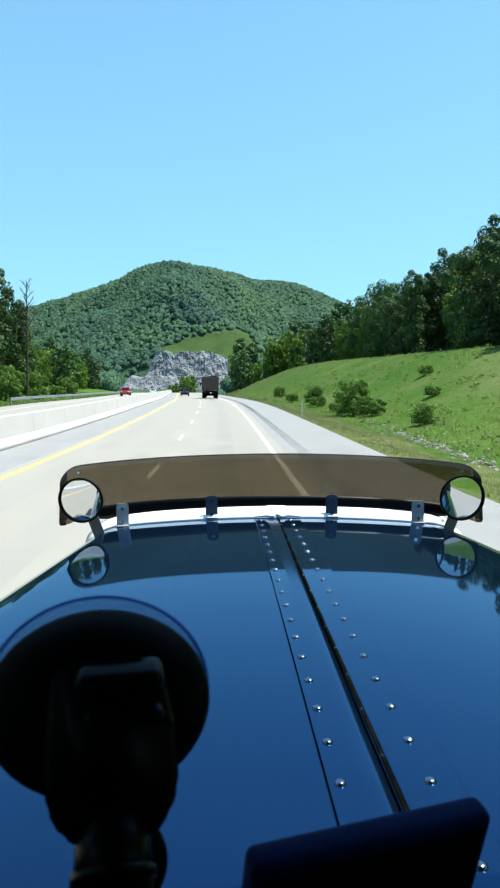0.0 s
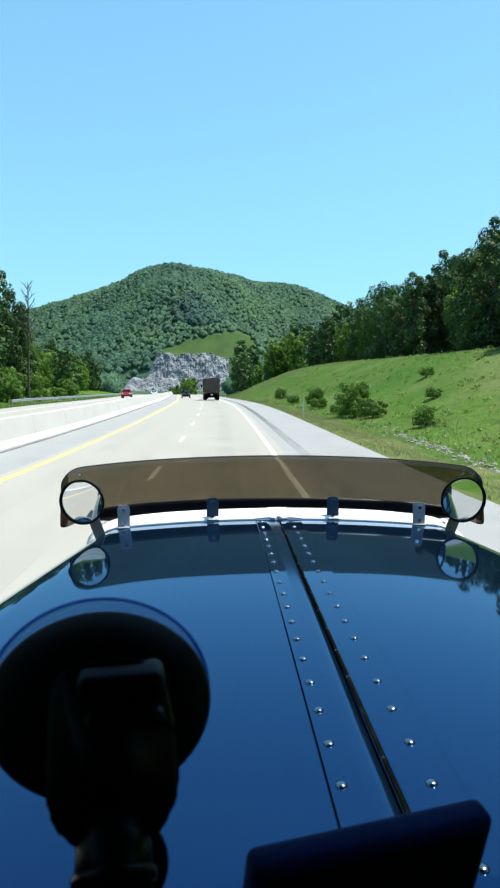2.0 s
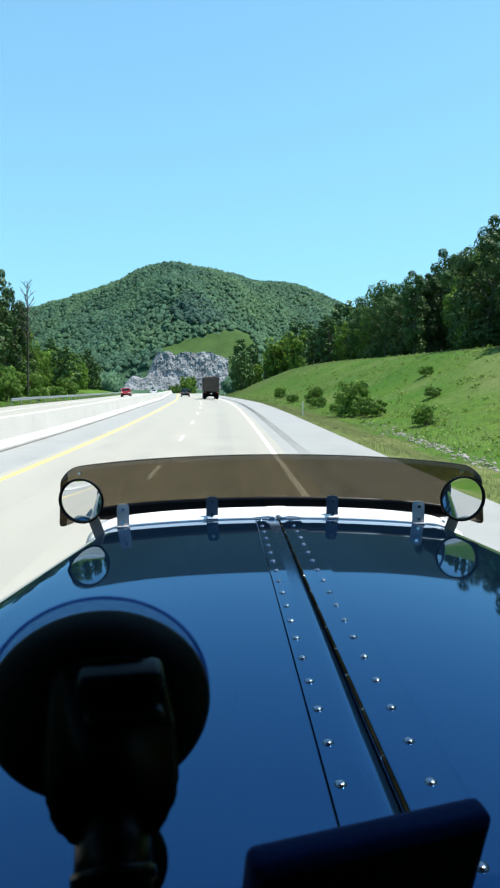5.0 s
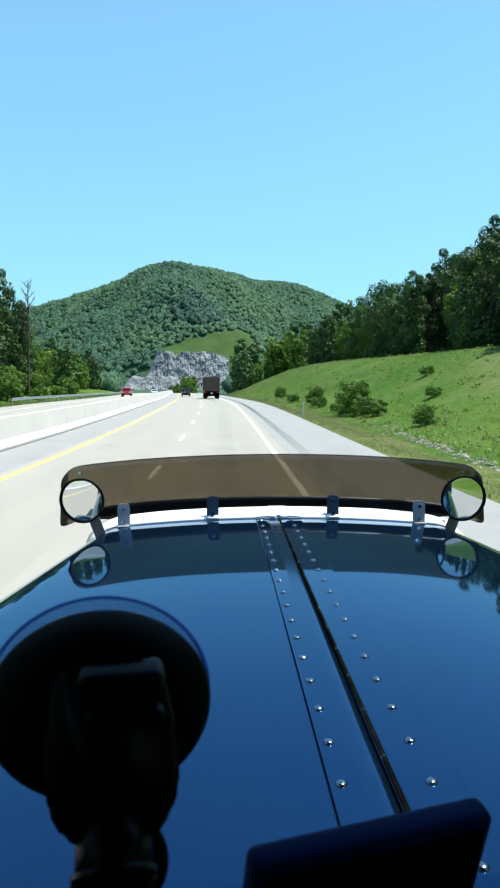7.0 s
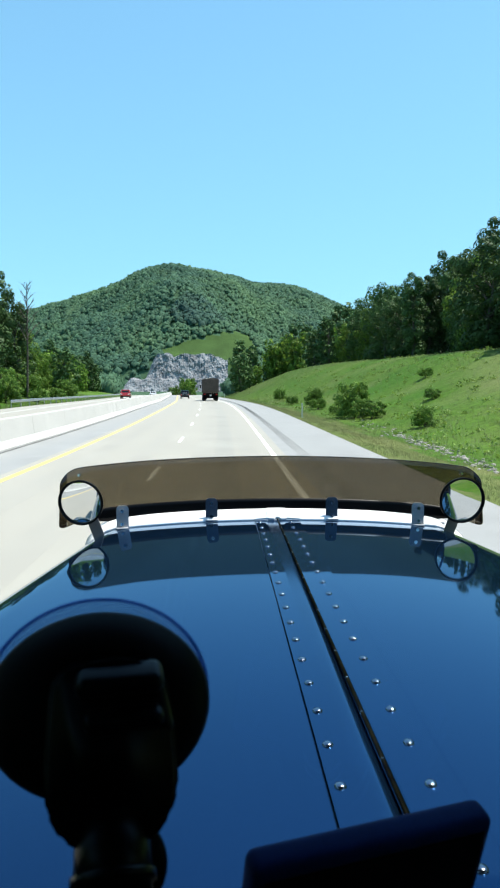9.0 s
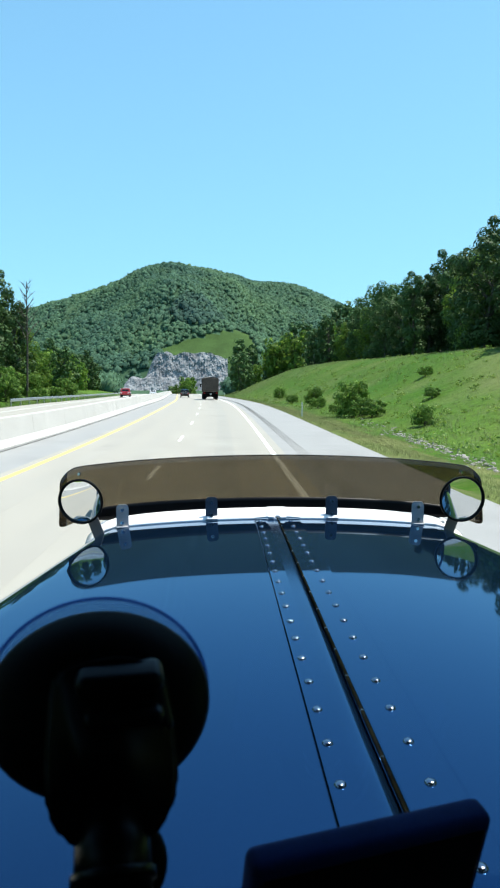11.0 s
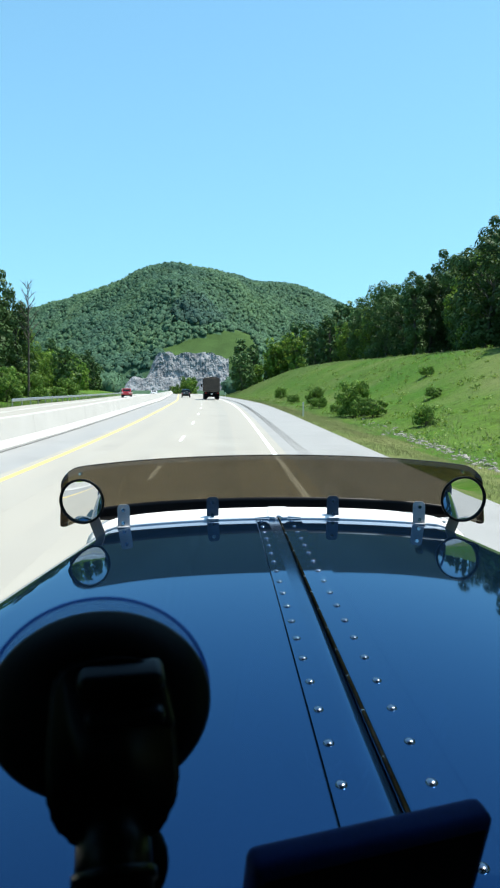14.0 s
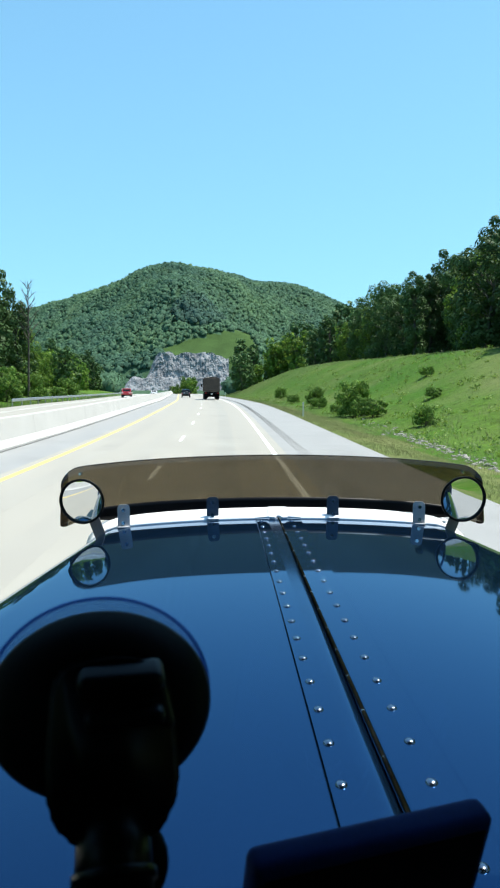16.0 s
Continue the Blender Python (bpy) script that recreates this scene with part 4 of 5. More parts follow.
# ---- forest on the mountain ----
def forest(name, pts, sizes, seed, label, sprays=11, core_detail=1, squash=1.0, leaf=M_FOREST):
    """Many uneven crowns in one mesh: a rough core with leafy sprays standing out of it."""
    tm = bmesh.new()
    bmesh.ops.create_icosphere(tm, subdivisions=core_detail, radius=1.0)
    tm.verts.ensure_lookup_table()
    tv = np.array([v.co[:] for v in tm.verts])
    tf = np.array([[v.index for v in fc.verts] for fc in tm.faces])
    tm.free()
    r = np.random.RandomState(seed)
    n, k, sizes = len(pts), len(tv), np.asarray(sizes)
    stretch = np.stack([r.uniform(0.85, 1.15, n), r.uniform(0.85, 1.15, n), r.uniform(0.95, 1.45, n) * squash], 1) * sizes[:, None]
    core = tv[None] * r.uniform(0.70, 1.0, (n, k, 1)) * stretch[:, None] + pts[:, None]
    F = (tf[None] + (np.arange(n) * k)[:, None, None]).reshape(-1, 3)
    d = r.normal(0, 1, (n, sprays, 3))
    d[:, :, 2] = np.abs(d[:, :, 2]) * 0.9 - 0.25
    d /= np.linalg.norm(d, axis=2, keepdims=True)
    c = pts[:, None] + d * stretch[:, None] * r.uniform(0.80, 1.15, (n, sprays, 1))
    e1 = np.cross(d, r.normal(0, 1, (n, sprays, 3)))
    e1 /= np.linalg.norm(e1, axis=2, keepdims=True)
    e2 = np.cross(d, e1) * 0.8 + 0.35 * d * r.normal(0, 1, (n, sprays, 1))
    s = (sizes[:, None] * r.uniform(0.28, 0.55, (n, sprays)) * (13 / sprays) ** 0.4)[:, :, None]
    q = np.stack([c - e1 * s, c - e2 * s * 0.8 - d * s * 0.2, c + e1 * s, c + e2 * s], 2).reshape(-1, 3)
    i = len(core.reshape(-1, 3)) + 4 * np.arange(n * sprays)
    F = np.concatenate([F, np.stack([i, i + 1, i + 2], 1), np.stack([i, i + 2, i + 3], 1)])
    V = np.concatenate([core.reshape(-1, 3), q])
    up = np.array((0.0, -0.2, 0.5))   # crowns in a closed canopy take the light from above
    soft = np.concatenate([(0.85 * np.broadcast_to(tv, (n, k, 3)) + up).reshape(-1, 3), np.repeat((0.85 * d + up).reshape(-1, 3), 4, axis=0)])
    soft /= np.linalg.norm(soft, axis=1, keepdims=True)
    me = bpy.data.meshes.new(name)
    me.vertices.add(len(V))
    me.vertices.foreach_set("co", V.ravel())
    me.loops.add(F.size)
    me.loops.foreach_set("vertex_index", F.ravel().astype(np.int32))
    me.polygons.add(len(F))
    me.polygons.foreach_set("loop_start", (np.arange(len(F)) * 3).astype(np.int32))
    me.update(calc_edges=True)
    me.materials.append(leaf)
    me.polygons.foreach_set("use_smooth", np.ones(len(F), bool))
    me.normals_split_custom_set_from_vertices(soft)
    return tagged(new(name, me), label, "forest", kind="stuff")


r = np.random.RandomState(3)
N = 44000
ys = 1270 + 1290 * r.rand(N)
xs = (r.rand(N) * 0.86 - 0.40) * ys
meadow = clearing(xs, ys)
pit = (xs / ys > -0.112) & (xs / ys < 0.0) & (ys < 1320)
keep = ~(meadow | pit)
xs, ys = xs[keep], ys[keep]
P = np.column_stack([xs, ys])[:25000]
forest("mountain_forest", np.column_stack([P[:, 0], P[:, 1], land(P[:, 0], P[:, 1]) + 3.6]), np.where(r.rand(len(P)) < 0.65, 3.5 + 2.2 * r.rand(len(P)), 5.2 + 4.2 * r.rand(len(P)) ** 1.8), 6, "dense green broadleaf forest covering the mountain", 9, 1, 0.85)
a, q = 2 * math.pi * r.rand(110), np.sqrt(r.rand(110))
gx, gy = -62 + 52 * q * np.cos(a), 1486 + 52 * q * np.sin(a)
forest("dark_grove", np.column_stack([gx, gy, land(gx, gy) + 7]), 6.0 + 3.5 * r.rand(110), 8, "dark grove tinted blue-green by painted haze, on a spur above the pasture", 20, 1, 1.0, M_GROVE)
N = 2200
ys = 430 + 830 * r.rand(N)
b = np.where(r.rand(N) < 0.5, -0.158 - 0.3 * r.rand(N), 0.0 + 0.42 * r.rand(N))
xs = b * ys
near = ys < 760
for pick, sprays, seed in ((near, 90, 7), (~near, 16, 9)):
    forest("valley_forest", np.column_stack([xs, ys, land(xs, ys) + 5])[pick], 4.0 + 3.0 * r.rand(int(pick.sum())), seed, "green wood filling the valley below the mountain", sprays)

# ---- blasted rock face under the mountain ----
bm = bmesh.new()


def rock_at(s, t):
    """A low blasted bench, and above it a taller face with upright drill-split ribs."""
    x = -192 + 192 * s
    tall = float(step(-150, -120, x + 7 * noise.noise(Vector((x * 0.05, 1, 8)))))
    lower = 22 + 4 * noise.noise(Vector((x * 0.07, 7, 1)))
    upper = (44 + 5 * noise.noise(Vector((x * 0.06, 3, 3))) - 10 * float(step(-30, 0, x))) * tall
    k = Vector((x * 0.05, t * 4, 1.0))
    rough = 3.0 * noise.noise(k) + 4.0 * noise.noise(k * 2.7) + 2.6 * noise.noise(Vector((x * 0.42, t * 5, 5.0))) + 3.2 * noise.noise(Vector((x * 0.9, t * 26, 9.0)))
    if t < 0.35:
        q = t / 0.35
        return Vector((x, 1222 + 13 * q + rough * 0.5, lower * q * float(step(-192, -165, x)) + 0.2 * rough * (t > 0)))
    q = max(0.0, (t - 0.42) / 0.58)
    bench = min(1.0, (t - 0.35) / 0.07)
    return Vector((x, 1235 + 9 * bench + 17 * q + rough * 0.75, lower * float(step(-192, -165, x)) + upper * q + 0.3 * rough))


sheet(bm, rock_at, np.linspace(0, 1, 128), np.linspace(0, 1, 46))
bmesh.ops.recalc_face_normals(bm, faces=bm.faces)
tagged(part("rock_cut", bm, M_ROCK, None), "grey blasted limestone rock cut below the mountain", "rock face", kind="structure")

# ---- grass on the bank ----
rg = np.random.RandomState(12)


def blades(name, n, lo_u, hi_u, lo_y, hi_y, height, width, label, blade=M_GRASS_BLADE):
    ys = lo_y + (hi_y - lo_y) * rg.rand(n) ** 1.7
    us = lo_u + (hi_u - lo_u) * rg.rand(n)
    xs = road_x(ys) + us
    zs = land(xs, ys)
    hmap = height * (0.55 + 0.6 * np.clip(wave(xs, ys, 4, 21) + 0.4, 0, 1.4))
    v, f, soft = [], [], []
    for x, y, z, h in zip(xs, ys, zs, hmap):
        for k in range(4):
            a, q = rg.uniform(0, 6.28), rg.uniform(0.1, 0.55)
            ox, oy = x + rg.normal(0, 0.10), y + rg.normal(0, 0.10)
            w = width * (1 + y / 45)
            i = len(v)
            v += [(ox - w * math.sin(a), oy + w * math.cos(a), z - 0.03), (ox + w * math.sin(a), oy - w * math.cos(a), z - 0.03),
                  (ox + h * q * math.cos(a), oy + h * q * math.sin(a), z + h * rg.uniform(0.7, 1.1))]
            f.append((i, i + 1, i + 2) if math.sin(a) > 0 else (i + 1, i, i + 2))
            soft += [(0.1 * rg.normal(), -0.25, 1.0)] * 3
    ob = mesh_ob(name, v, f, blade, smooth=True)
    ob.data.normals_split_custom_set_from_vertices(soft)   # blades take the light with the turf
    return tagged(ob, label, "grass", kind="stuff")


blades("bank_grass", 44000, 9.3, 38, 14, 320, 0.21, 0.0058, "long uneven green grass on the bank")
blades("verge_grass", 13000, 5.25, 9.6, 12, 170, 0.12, 0.0065, "dry rough grass along the shoulder's edge", M_VERGE)
blades("far_verge_grass", 7000, -34, -21.1, 40, 190, 0.34, 0.007, "green grass beyond the oncoming carriageway")

# ---- weeds on the bank ----
M_WEED = material("pale_weed_leaves", (0.21, 0.33, 0.060), 0.6, vary=0.3, scale=0.5, fine=3.0, bump=0, island=0.25, trans=0.45)
wr = np.random.RandomState(31)
v, f = [], []
for k in range(420):
    y = 24 + 150 * wr.rand() ** 1.5
    u = 10.5 + 22 * wr.rand() ** 1.3
    x = float(road_x(y)) + u
    z, s = float(land(x, y)), wr.uniform(0.18, 0.55)
    for j in range(26):
        d = wr.normal(0, 1, 3)
        d[2] = abs(d[2])
        p = np.array([x, y, z]) + d / np.linalg.norm(d) * s * np.array([1.3, 1.3, 0.9]) * wr.rand() ** 0.4
        a = wr.normal(0, 1, 3)
        a /= np.linalg.norm(a)
        b = np.cross(a, wr.normal(0, 1, 3))
        b /= np.linalg.norm(b)
        q = 0.07 + 0.05 * wr.rand()
        i = len(v)
        v += [p - a * q, p - b * q * 0.6, p + a * q, p + b * q * 0.6]
        f.append((i, i + 1, i + 2, i + 3))
tagged(mesh_ob("bank_weeds", v, f, M_WEED), "scattered leafy weeds on the grass bank", "weeds", kind="stuff")

# ---- stones in the ditch ----
ditch = thing("ditch_stones", "pale broken limestone lining a roadside ditch", "stones", pose(0, 0, 0))
stones = []
for k in range(6):
    bm = bmesh.new()
    bmesh.ops.create_icosphere(bm, subdivisions=1, radius=1.0)
    for vtx in bm.verts:
        vtx.co *= 0.75 + 0.5 * rng.random()
        vtx.co.z *= 0.55
    me = bpy.data.meshes.new("stone")
    bm.to_mesh(me)
    bm.free()
    me.materials.append(M_STONE)
    stones.append(me)
for k in range(280):
    y = 23 + 20 * rng.random() + (18 * rng.random() if k % 4 == 0 else 0)
    x = float(road_x(y)) + 9.9 + 0.25 * (y - 28) * 0.2 + rng.gauss(0, 0.36)
    ob = new("stone", stones[k % 6])
    ob.parent = ditch
    s = 0.05 + 0.09 * rng.random() ** 2
    ob.matrix_basis = pose(x, y, float(land(x, y)) + s * 0.1, rng.uniform(-20, 20), rng.uniform(-20, 20), rng.uniform(0, 360)) @ Matrix.Diagonal((s * 1.3, s, s, 1))


# ---- roadside furniture ----
M_POST = material("white_post_plastic", (0.75, 0.74, 0.70), 0.5, vary=0.1, scale=8, fine=60)
M_GALV = material("galvanised_steel", (0.50, 0.51, 0.52), 0.45, 0.8, 0.25, 4, 60, 0.05, 0.002)
M_RED = material("red_reflector", (0.55, 0.02, 0.015), 0.3, vary=0.1, bump=0)
for y, u in ((54, 6.1), (176, 6.1)):
    x = float(road_x(y)) + u
    post = thing("delineator_post", "slim white delineator post in verge grass", "road post", pose(x, y, float(land(x, y))), group="posts along the shoulder")
    bm = bmesh.new()
    box(bm, (0, 0, 0.55), (0.10, 0.03, 1.14), bevel=0.008)
    part("post", bm, M_POST, post)
    bm = bmesh.new()
    box(bm, (0, -0.017, 1.0), (0.07, 0.005, 0.09), bevel=0.001)
    part("reflector", bm, M_STEEL, post, "small grey reflector")

rail = thing("guardrail", "galvanised steel guardrail beyond the oncoming carriageway", "guardrail", pose(0, 0, 0))
bm = bmesh.new()
gp = [(0.0, 0.45), (0.04, 0.50), (0.04, 0.55), (0.0, 0.60), (0.04, 0.65), (0.04, 0.71), (0.0, 0.76)]
gys = np.linspace(74, 230, 60)
sheet(bm, lambda a, y: Vector((float(road_x(y)) - 21.5 + gp[int(a)][0], y, float(road_z(y)) + gp[int(a)][1])), range(7), gys)
solid(part("rail_beam", bm, M_GALV, rail, "corrugated steel beam"), 0.006)
bm = bmesh.new()
box(bm, (0, 0, 0.25), (0.10, 0.15, 1.0), bevel=0.01)
fp = part("rail_post", bm, M_GALV, rail)
for k in range(40):
    y = 74.5 + 3.9 * k
    m = pose(float(road_x(y)) - 21.6, y, float(road_z(y)))
    if k == 0:
        fp.matrix_basis = m
    else:
        share("rail_post", fp, rail, m)

# ---- traffic ----
M_GREEN_BLACK = material("dark_green_black_paint", (0.010, 0.014, 0.014), 0.2, 0.2, 0.1, 2, 100, 0.0, coat=1.0)
M_CAR_RED = material("red_car_paint", (0.45, 0.02, 0.02), 0.25, 0.1, 0.1, 2, 100, 0.0, coat=1.0)
M_CAR_WHITE = material("white_car_paint", (0.78, 0.78, 0.78), 0.25, 0.0, 0.05, 2, 100, 0.0, coat=1.0)
M_TINTED = material("tinted_car_glass", (0.008, 0.010, 0.012), 0.05, vary=0.05, bump=0, spec=0.2)
M_LENS = material("clear_lens", (0.75, 0.75, 0.72), 0.15, vary=0.05, bump=0)
M_BROWN = material("brown_dump_body_steel", (0.085, 0.066, 0.052), 0.6, 0.2, 0.35, 1.2, 20, 0.2, 0.01)
M_TARP = material("grey_load_tarp", (0.20, 0.18, 0.15), 0.85, vary=0.35, scale=2, fine=18, bump=0.5, bump_depth=0.04)
M_BIKE = material("bicycle_frame_paint", (0.35, 0.36, 0.38), 0.3, 0.5, 0.1, 5, 80, 0)


def wheels(root, places, radius, width):
    bm = bmesh.new()
    lathe(bm, [(radius * 0.62, -width / 2), (radius * 0.93, -width / 2), (radius, -width * 0.3), (radius, width * 0.3), (radius * 0.93, width / 2), (radius * 0.62, width / 2), (radius * 0.62, -width / 2)], 28, pose(0, 0, 0, 0, 90, 0))
    tyre = part("wheel", bm, M_TYRE, root, "black tyre", True)
    bm = bmesh.new()
    lathe(bm, [(0.0, width * 0.30), (radius * 0.2, width * 0.32), (radius * 0.5, width * 0.2), (radius * 0.63, width * 0.42), (radius * 0.63, -width * 0.42), (radius * 0.5, -width * 0.2), (0.0, -width * 0.3)], 20, pose(0, 0, 0, 0, 90, 0))
    rim = part("rim", bm, M_STEEL, tyre, "grey alloy rim", True)
    for i, (x, y) in enumerate(places):
        m = pose(x, y, radius)
        if i == 0:
            tyre.matrix_basis = m
        else:
            t2 = share("wheel", tyre, root, m)
            share("rim", rim, t2, Matrix())


def shell(outline, half, tuck, bevel=0.05):
    """A car body from its side outline, drawn in towards the roof."""
    bm = bmesh.new()
    prism(bm, outline, -half, half)
    top = max(z for _, z in outline)
    for v in bm.verts:
        k = max(0.0, (v.co.z - top * 0.58) / (top * 0.42))
        v.co.x *= 1 - tuck * k
    bmesh.ops.bevel(bm, geom=list(bm.edges), offset=bevel, segments=2, affect="EDGES", clamp_overlap=True)
    return bm


def quad(bm, pts, th=0.008):
    """A flat pane through four points, with thickness."""
    a = [Vector(p) for p in pts]
    n = (a[1] - a[0]).cross(a[2] - a[0]).normalized() * th
    v = [bm.verts.new(p) for p in a] + [bm.verts.new(p + n) for p in a]
    for q in ((3, 2, 1, 0), (4, 5, 6, 7), (0, 1, 5, 4), (1, 2, 6, 5), (2, 3, 7, 6), (3, 0, 4, 7)):
        bm.faces.new([v[i] for i in q])
    bmesh.ops.recalc_face_normals(bm, faces=bm.faces)


def car(name, label, category, paint, outline, half, tuck, belt, roof, rear, front, m, wheel_r=0.34, axle=(0.85, 3.5)):
    """belt, roof: heights of the windows; rear, front: (y at belt, y at roof) of the two sloped windows."""
    root = thing(name, label, category, m)
    part("body", shell(outline, half, tuck), paint, root, "", False)
    top = max(z for _, z in outline)

    def hw(z):
        return half * (1 - tuck * max(0.0, (z - top * 0.58) / (top * 0.42))) + 0.004

    for nm, (yb, yr), s in (("rear_window", rear, -1), ("windshield", front, 1)):
        bm = bmesh.new()
        a, b = hw(belt) - 0.16, hw(roof) - 0.14
        quad(bm, [(-a, yb + 0.035 * s, belt), (a, yb + 0.035 * s, belt), (b, yr + 0.035 * s, roof), (-b, yr + 0.035 * s, roof)] if s < 0 else
             [(a, yb + 0.045, belt), (-a, yb + 0.045, belt), (-b, yr + 0.045, roof), (b, yr + 0.045, roof)])
        part(nm, bm, M_TINTED, root, "dark tinted glass")
    span = [rear[0] + 0.25, (rear[0] + front[0]) / 2, front[0] - 0.18]
    spant = [rear[1] + 0.18, (rear[1] + front[1]) / 2, front[1] - 0.08]
    for s in (-1, 1):
        for i in range(2):
            bm = bmesh.new()
            x0, x1 = s * hw(belt), s * hw(roof)
            q = [(x0, span[i] + 0.04, belt), (x0, span[i + 1] - 0.04, belt), (x1, spant[i + 1] - 0.04, roof), (x1, spant[i] + 0.04, roof)]
            quad(bm, q if s > 0 else q[::-1], 0.006)
            part("side_window", bm, M_TINTED, root, "dark tinted glass")
        bm = bmesh.new()
        box(bm, (s * (half + 0.11), front[0] - 0.25, belt + 0.07), (0.20, 0.10, 0.14), bevel=0.03)
        part("wing_mirror", bm, M_PLASTIC, root)
        bm = bmesh.new()
        box(bm, (s * (half - 0.16), min(y for y, z in outline) + 0.03, belt - 0.22), (0.24, 0.10, 0.24), bevel=0.03)
        part("tail_light", bm, M_RED, root, "red tail light")
        bm = bmesh.new()
        box(bm, (s * (half - 0.24), max(y for y, z in outline) - 0.05, belt - 0.28), (0.36, 0.14, 0.16), bevel=0.03)
        part("headlight", bm, M_LENS, root, "clear headlight")
    bm = bmesh.new()
    box(bm, (0, min(y for y, z in outline) - 0.005, 0.48), (half * 1.9, 0.12, 0.24), bevel=0.04)
    box(bm, (0, max(y for y, z in outline) - 0.03, 0.46), (half * 1.85, 0.12, 0.22), bevel=0.04)
    part("bumper", bm, M_PLASTIC, root, "dark bumper")
    wheels(root, [(sx * (half - 0.10), y) for y in axle for sx in (-1, 1)], wheel_r, 0.23)
    return root


def on_road(u, y, turn=0.0):
    a = math.degrees(math.atan2(float(road_x(y + 2) - road_x(y - 2)), 4.0))
    return pose(float(road_x(y)) + u, y, float(road_z(y)) + 0.002, 0, 0, -a + turn)


suv = car("suv", "dark green-black SUV carrying bicycles on its tailgate", "car", M_GREEN_BLACK,
          [(0.05, 0.30), (0.0, 0.62), (0.05, 1.02), (0.22, 1.60), (0.55, 1.70), (2.3, 1.68), (2.75, 1.52), (3.35, 1.06), (4.35, 0.96), (4.52, 0.70), (4.5, 0.30)],
          0.90, 0.15, 1.06, 1.52, (0.055, 0.20), (3.33, 2.78), on_road(-3.9, 146))
bm = bmesh.new()
for s in (-0.56, 0.56):
    rod(bm, (s, 0.45, 1.76), (s, 2.5, 1.75), 0.018)
    for y in (0.5, 1.45, 2.45):
        rod(bm, (s, y, 1.66), (s, y, 1.76), 0.016)
for y in (0.6, 2.0):
    rod(bm, (-0.68, y, 1.79), (0.68, y, 1.79), 0.022)
part("roof_rack", bm, M_PLASTIC, suv, "black roof rack with crossbars")
bm = bmesh.new()
for s in (-0.16, 0.16):
    rod(bm, (s, -0.02, 0.62), (s, -0.22, 1.30), 0.018)
    rod(bm, (s, -0.22, 1.30), (s, -0.62, 1.34), 0.018)
rod(bm, (-0.30, 0.0, 0.66), (0.30, 0.0, 0.66), 0.018)
part("bike_rack", bm, M_PLASTIC, suv, "black tailgate bicycle rack")


def bicycle(y, x0, flip):
    b = thing("bicycle", "bicycle with thin wheels strapped on a tailgate rack", "bicycle", suv.matrix_basis @ pose(x0, y, 0, 0, 0, 180 if flip else 0), group="bicycles on the rack")
    for wx in (-0.50, 0.50):
        bm = bmesh.new()
        ring = [(0.31 + 0.022 * math.cos(a), 0.022 * math.sin(a)) for a in np.linspace(0, 2 * math.pi, 7)]
        lathe(bm, ring, 26, pose(wx, 0, 0.92, 90, 0, 0))
        w = part("wheel", bm, M_TYRE, b, "thin black bicycle tyre", True)
        bm = bmesh.new()
        for k in range(10):
            a = math.pi * k / 5
            rod(bm, (wx, 0, 0.92), (wx + 0.29 * math.cos(a), 0, 0.92 + 0.29 * math.sin(a)), 0.004, seg=4)
        rod(bm, (wx, -0.05, 0.92), (wx, 0.05, 0.92), 0.025, seg=8)
        part("spokes", bm, M_STEEL, w)
    bm = bmesh.new()
    J = {"bb": (-0.06, 0, 0.90), "seat": (-0.16, 0, 1.32), "head": (0.36, 0, 1.34), "fork": (0.50, 0, 0.92), "rear": (-0.50, 0, 0.92), "low": (0.38, 0, 1.24)}
    for a, c in (("bb", "seat"), ("bb", "low"), ("seat", "head"), ("seat", "rear"), ("bb", "rear"), ("head", "fork")):
        rod(bm, J[a], J[c], 0.018, seg=7)
    part("bicycle_frame", bm, M_BIKE, b)
    bm = bmesh.new()
    rod(bm, (0.35, -0.26, 1.42), (0.35, 0.26, 1.42), 0.013, seg=7)
    rod(bm, J["head"], (0.35, 0, 1.43), 0.015, seg=7)
    part("handlebar", bm, M_PLASTIC, b)
    bm = bmesh.new()
    rod(bm, J["seat"], (-0.18, 0, 1.42), 0.014, seg=7)
    box(bm, (-0.18, 0, 1.44), (0.25, 0.13, 0.05), bevel=0.02)
    part("saddle", bm, M_PLASTIC, b)


bicycle(-0.34, -0.20, False)
bicycle(-0.52, 0.15, True)

car("pickup_truck", "bright red pickup truck on the oncoming carriageway", "car", M_CAR_RED,
    [(0.05, 0.45), (0.0, 0.75), (0.0, 1.12), (2.0, 1.14), (2.15, 1.80), (2.5, 1.86), (3.6, 1.82), (4.25, 1.22), (5.45, 1.12), (5.6, 0.8), (5.55, 0.42)],
    0.97, 0.16, 1.22, 1.70, (2.03, 2.16), (4.22, 3.70), on_road(-16.2, 152, 180), 0.38, (1.1, 4.6))
car("sedan", "white sedan on the oncoming carriageway", "car", M_CAR_WHITE,
    [(0.05, 0.30), (0.0, 0.60), (0.05, 0.98), (0.55, 1.02), (1.25, 1.40), (1.6, 1.45), (2.6, 1.43), (3.4, 0.98), (4.5, 0.84), (4.68, 0.6), (4.6, 0.30)],
    0.90, 0.18, 1.02, 1.36, (0.60, 1.22), (3.34, 2.72), on_road(-12.4, 205, 180), 0.33, (0.95, 3.75))

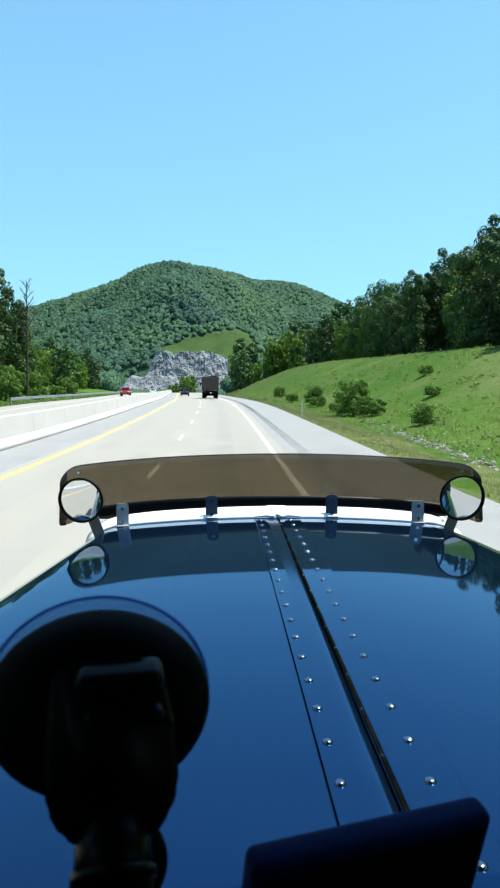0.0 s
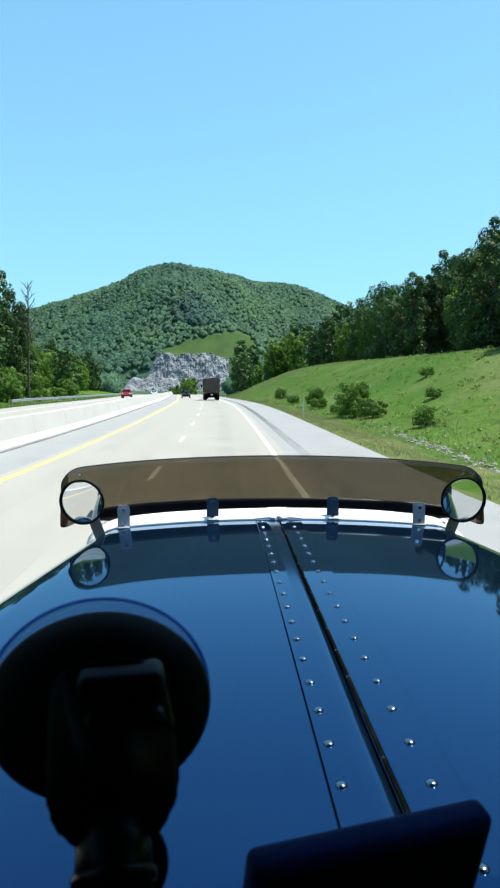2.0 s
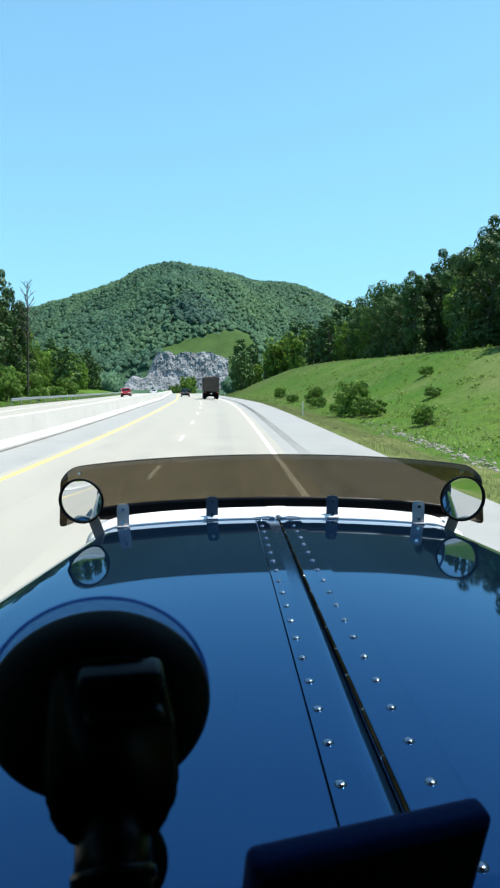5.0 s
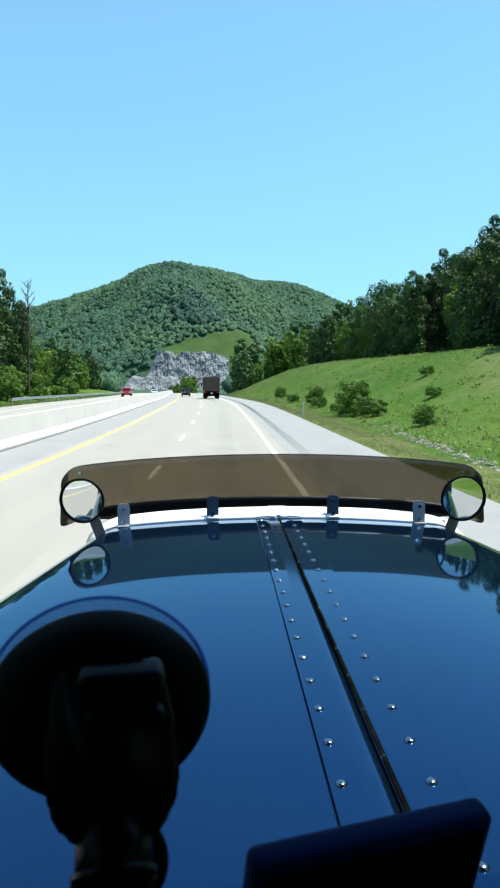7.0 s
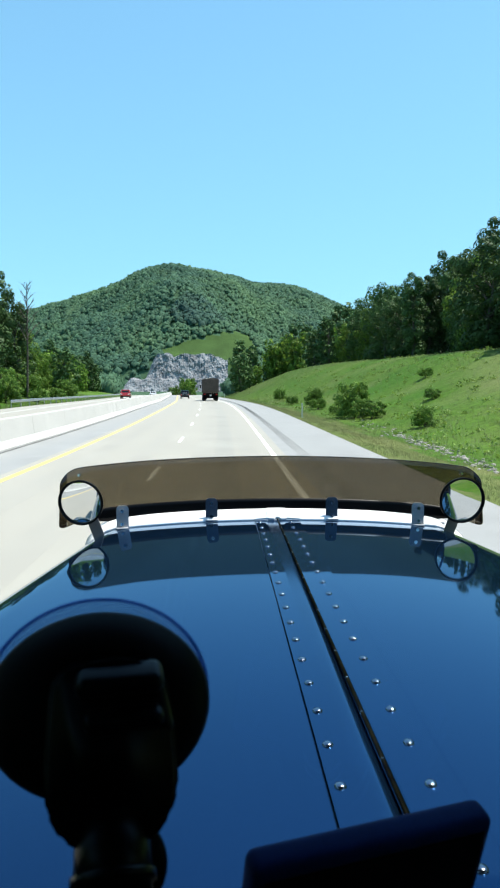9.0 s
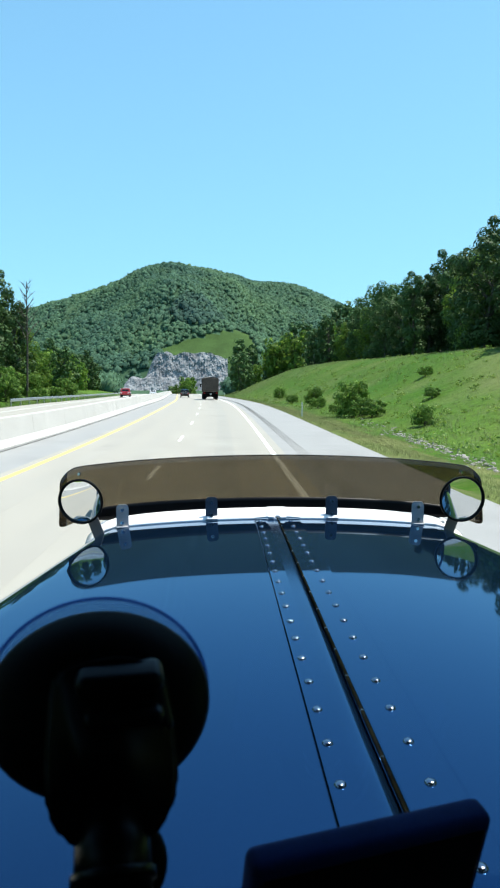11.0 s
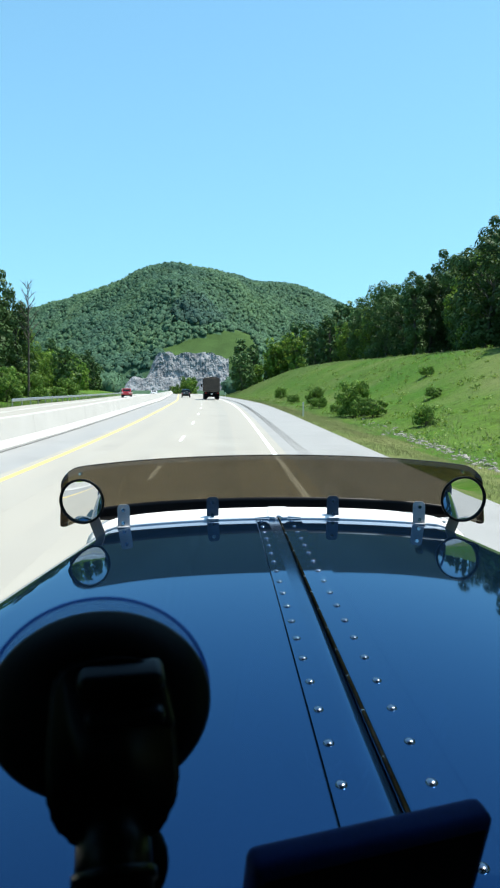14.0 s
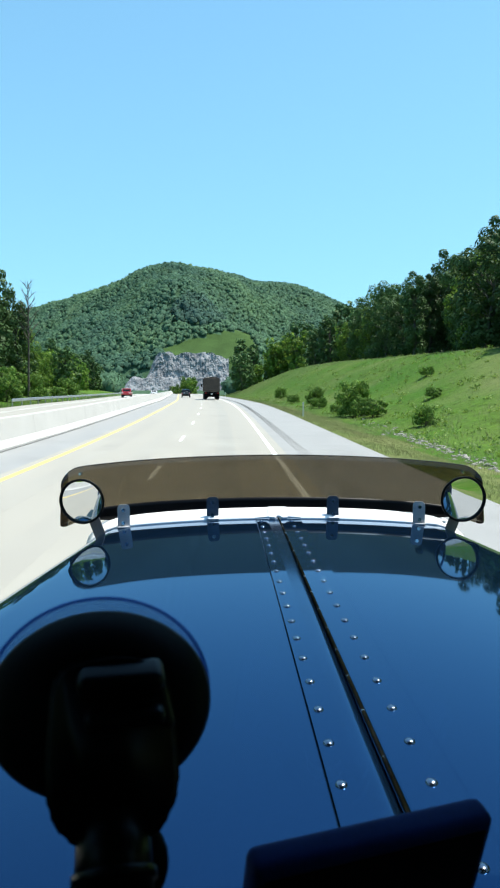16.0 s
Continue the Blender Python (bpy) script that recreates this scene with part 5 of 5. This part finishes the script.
dump = thing("dump_truck", "brown dump truck with a heaped, tarped load", "truck", on_road(0.0, 114))
bm = bmesh.new()
box(bm, (0, 2.9, 2.40), (2.5, 5.8, 2.2), bevel=0.04)
for s in (-1, 1):
    for k in range(6):
        box(bm, (s * 1.27, 0.35 + 1.03 * k, 2.40), (0.07, 0.10, 2.16))
part("dump_body", bm, M_BROWN, dump, "brown ribbed steel dump body")
bm = bmesh.new()
box(bm, (0, -0.02, 2.38), (2.36, 0.05, 2.0), bevel=0.01)
for x in (-0.8, 0, 0.8):
    box(bm, (x, -0.06, 2.38), (0.09, 0.06, 1.95))
part("tailgate", bm, M_BROWN, dump, "brown steel tailgate")
bm = bmesh.new()
sheet(bm, lambda u, v: Vector((1.2 * u, v, 3.48 + 0.22 * (1 - abs(u) ** 2.4) * (0.7 + 0.3 * math.sin(1.3 * v + 2 * u)))), np.linspace(-1, 1, 13), np.linspace(0.05, 5.75, 16))
solid(part("load_tarp", bm, M_TARP, dump, "lumpy grey tarp over the load", True), 0.02)
bm = bmesh.new()
for s in (-0.45, 0.45):
    box(bm, (s, 3.6, 1.12), (0.12, 7.4, 0.28))
box(bm, (0, 0.05, 1.08), (2.4, 0.12, 0.16), bevel=0.02)
part("chassis", bm, M_PLASTIC, dump, "black chassis")
for s in (-1, 1):
    bm = bmesh.new()
    box(bm, (s * 0.92, 0.02, 0.62), (0.60, 0.02, 0.72), bevel=0.005)
    part("mud_flap", bm, M_RUBBER, dump, "black rubber mud flap")
    bm = bmesh.new()
    box(bm, (s * 0.98, -0.02, 1.08), (0.26, 0.04, 0.10), bevel=0.01)
    part("tail_light", bm, M_RED, dump, "red tail light")
    bm = bmesh.new()
    box(bm, (s * 1.48, 7.0, 2.35), (0.22, 0.12, 0.55), bevel=0.03)
    rod(bm, (s * 1.2, 7.1, 2.5), (s * 1.42, 7.0, 2.5), 0.02)
    part("wing_mirror", bm, M_PLASTIC, dump)
# Black panel added to stand for the shade beneath the dump body.
bm = bmesh.new()
box(bm, (0, 0.16, 0.86), (2.44, 0.10, 0.84), bevel=0.02)
part("underbody_shade_panel", bm, M_RUBBER, dump, "black panel added for the shaded underside")
bm = bmesh.new()
box(bm, (0, 0.0, 0.92), (0.32, 0.02, 0.17))
part("plate", bm, M_LENS, dump, "pale plate")
bm = bmesh.new()
prism(bm, [(6.0, 0.9), (6.0, 2.9), (7.3, 2.9), (7.6, 2.0), (9.2, 1.85), (9.3, 0.8)], -1.1, 1.1)
bmesh.ops.bevel(bm, geom=list(bm.edges), offset=0.06, segments=2, affect="EDGES")
part("cab", bm, M_CAR_WHITE, dump, "pale cab ahead of the dump body")
wheels(dump, [(s * 0.98, y) for y in (0.85, 2.2, 8.4) for s in (-1, 1)], 0.52, 0.42)
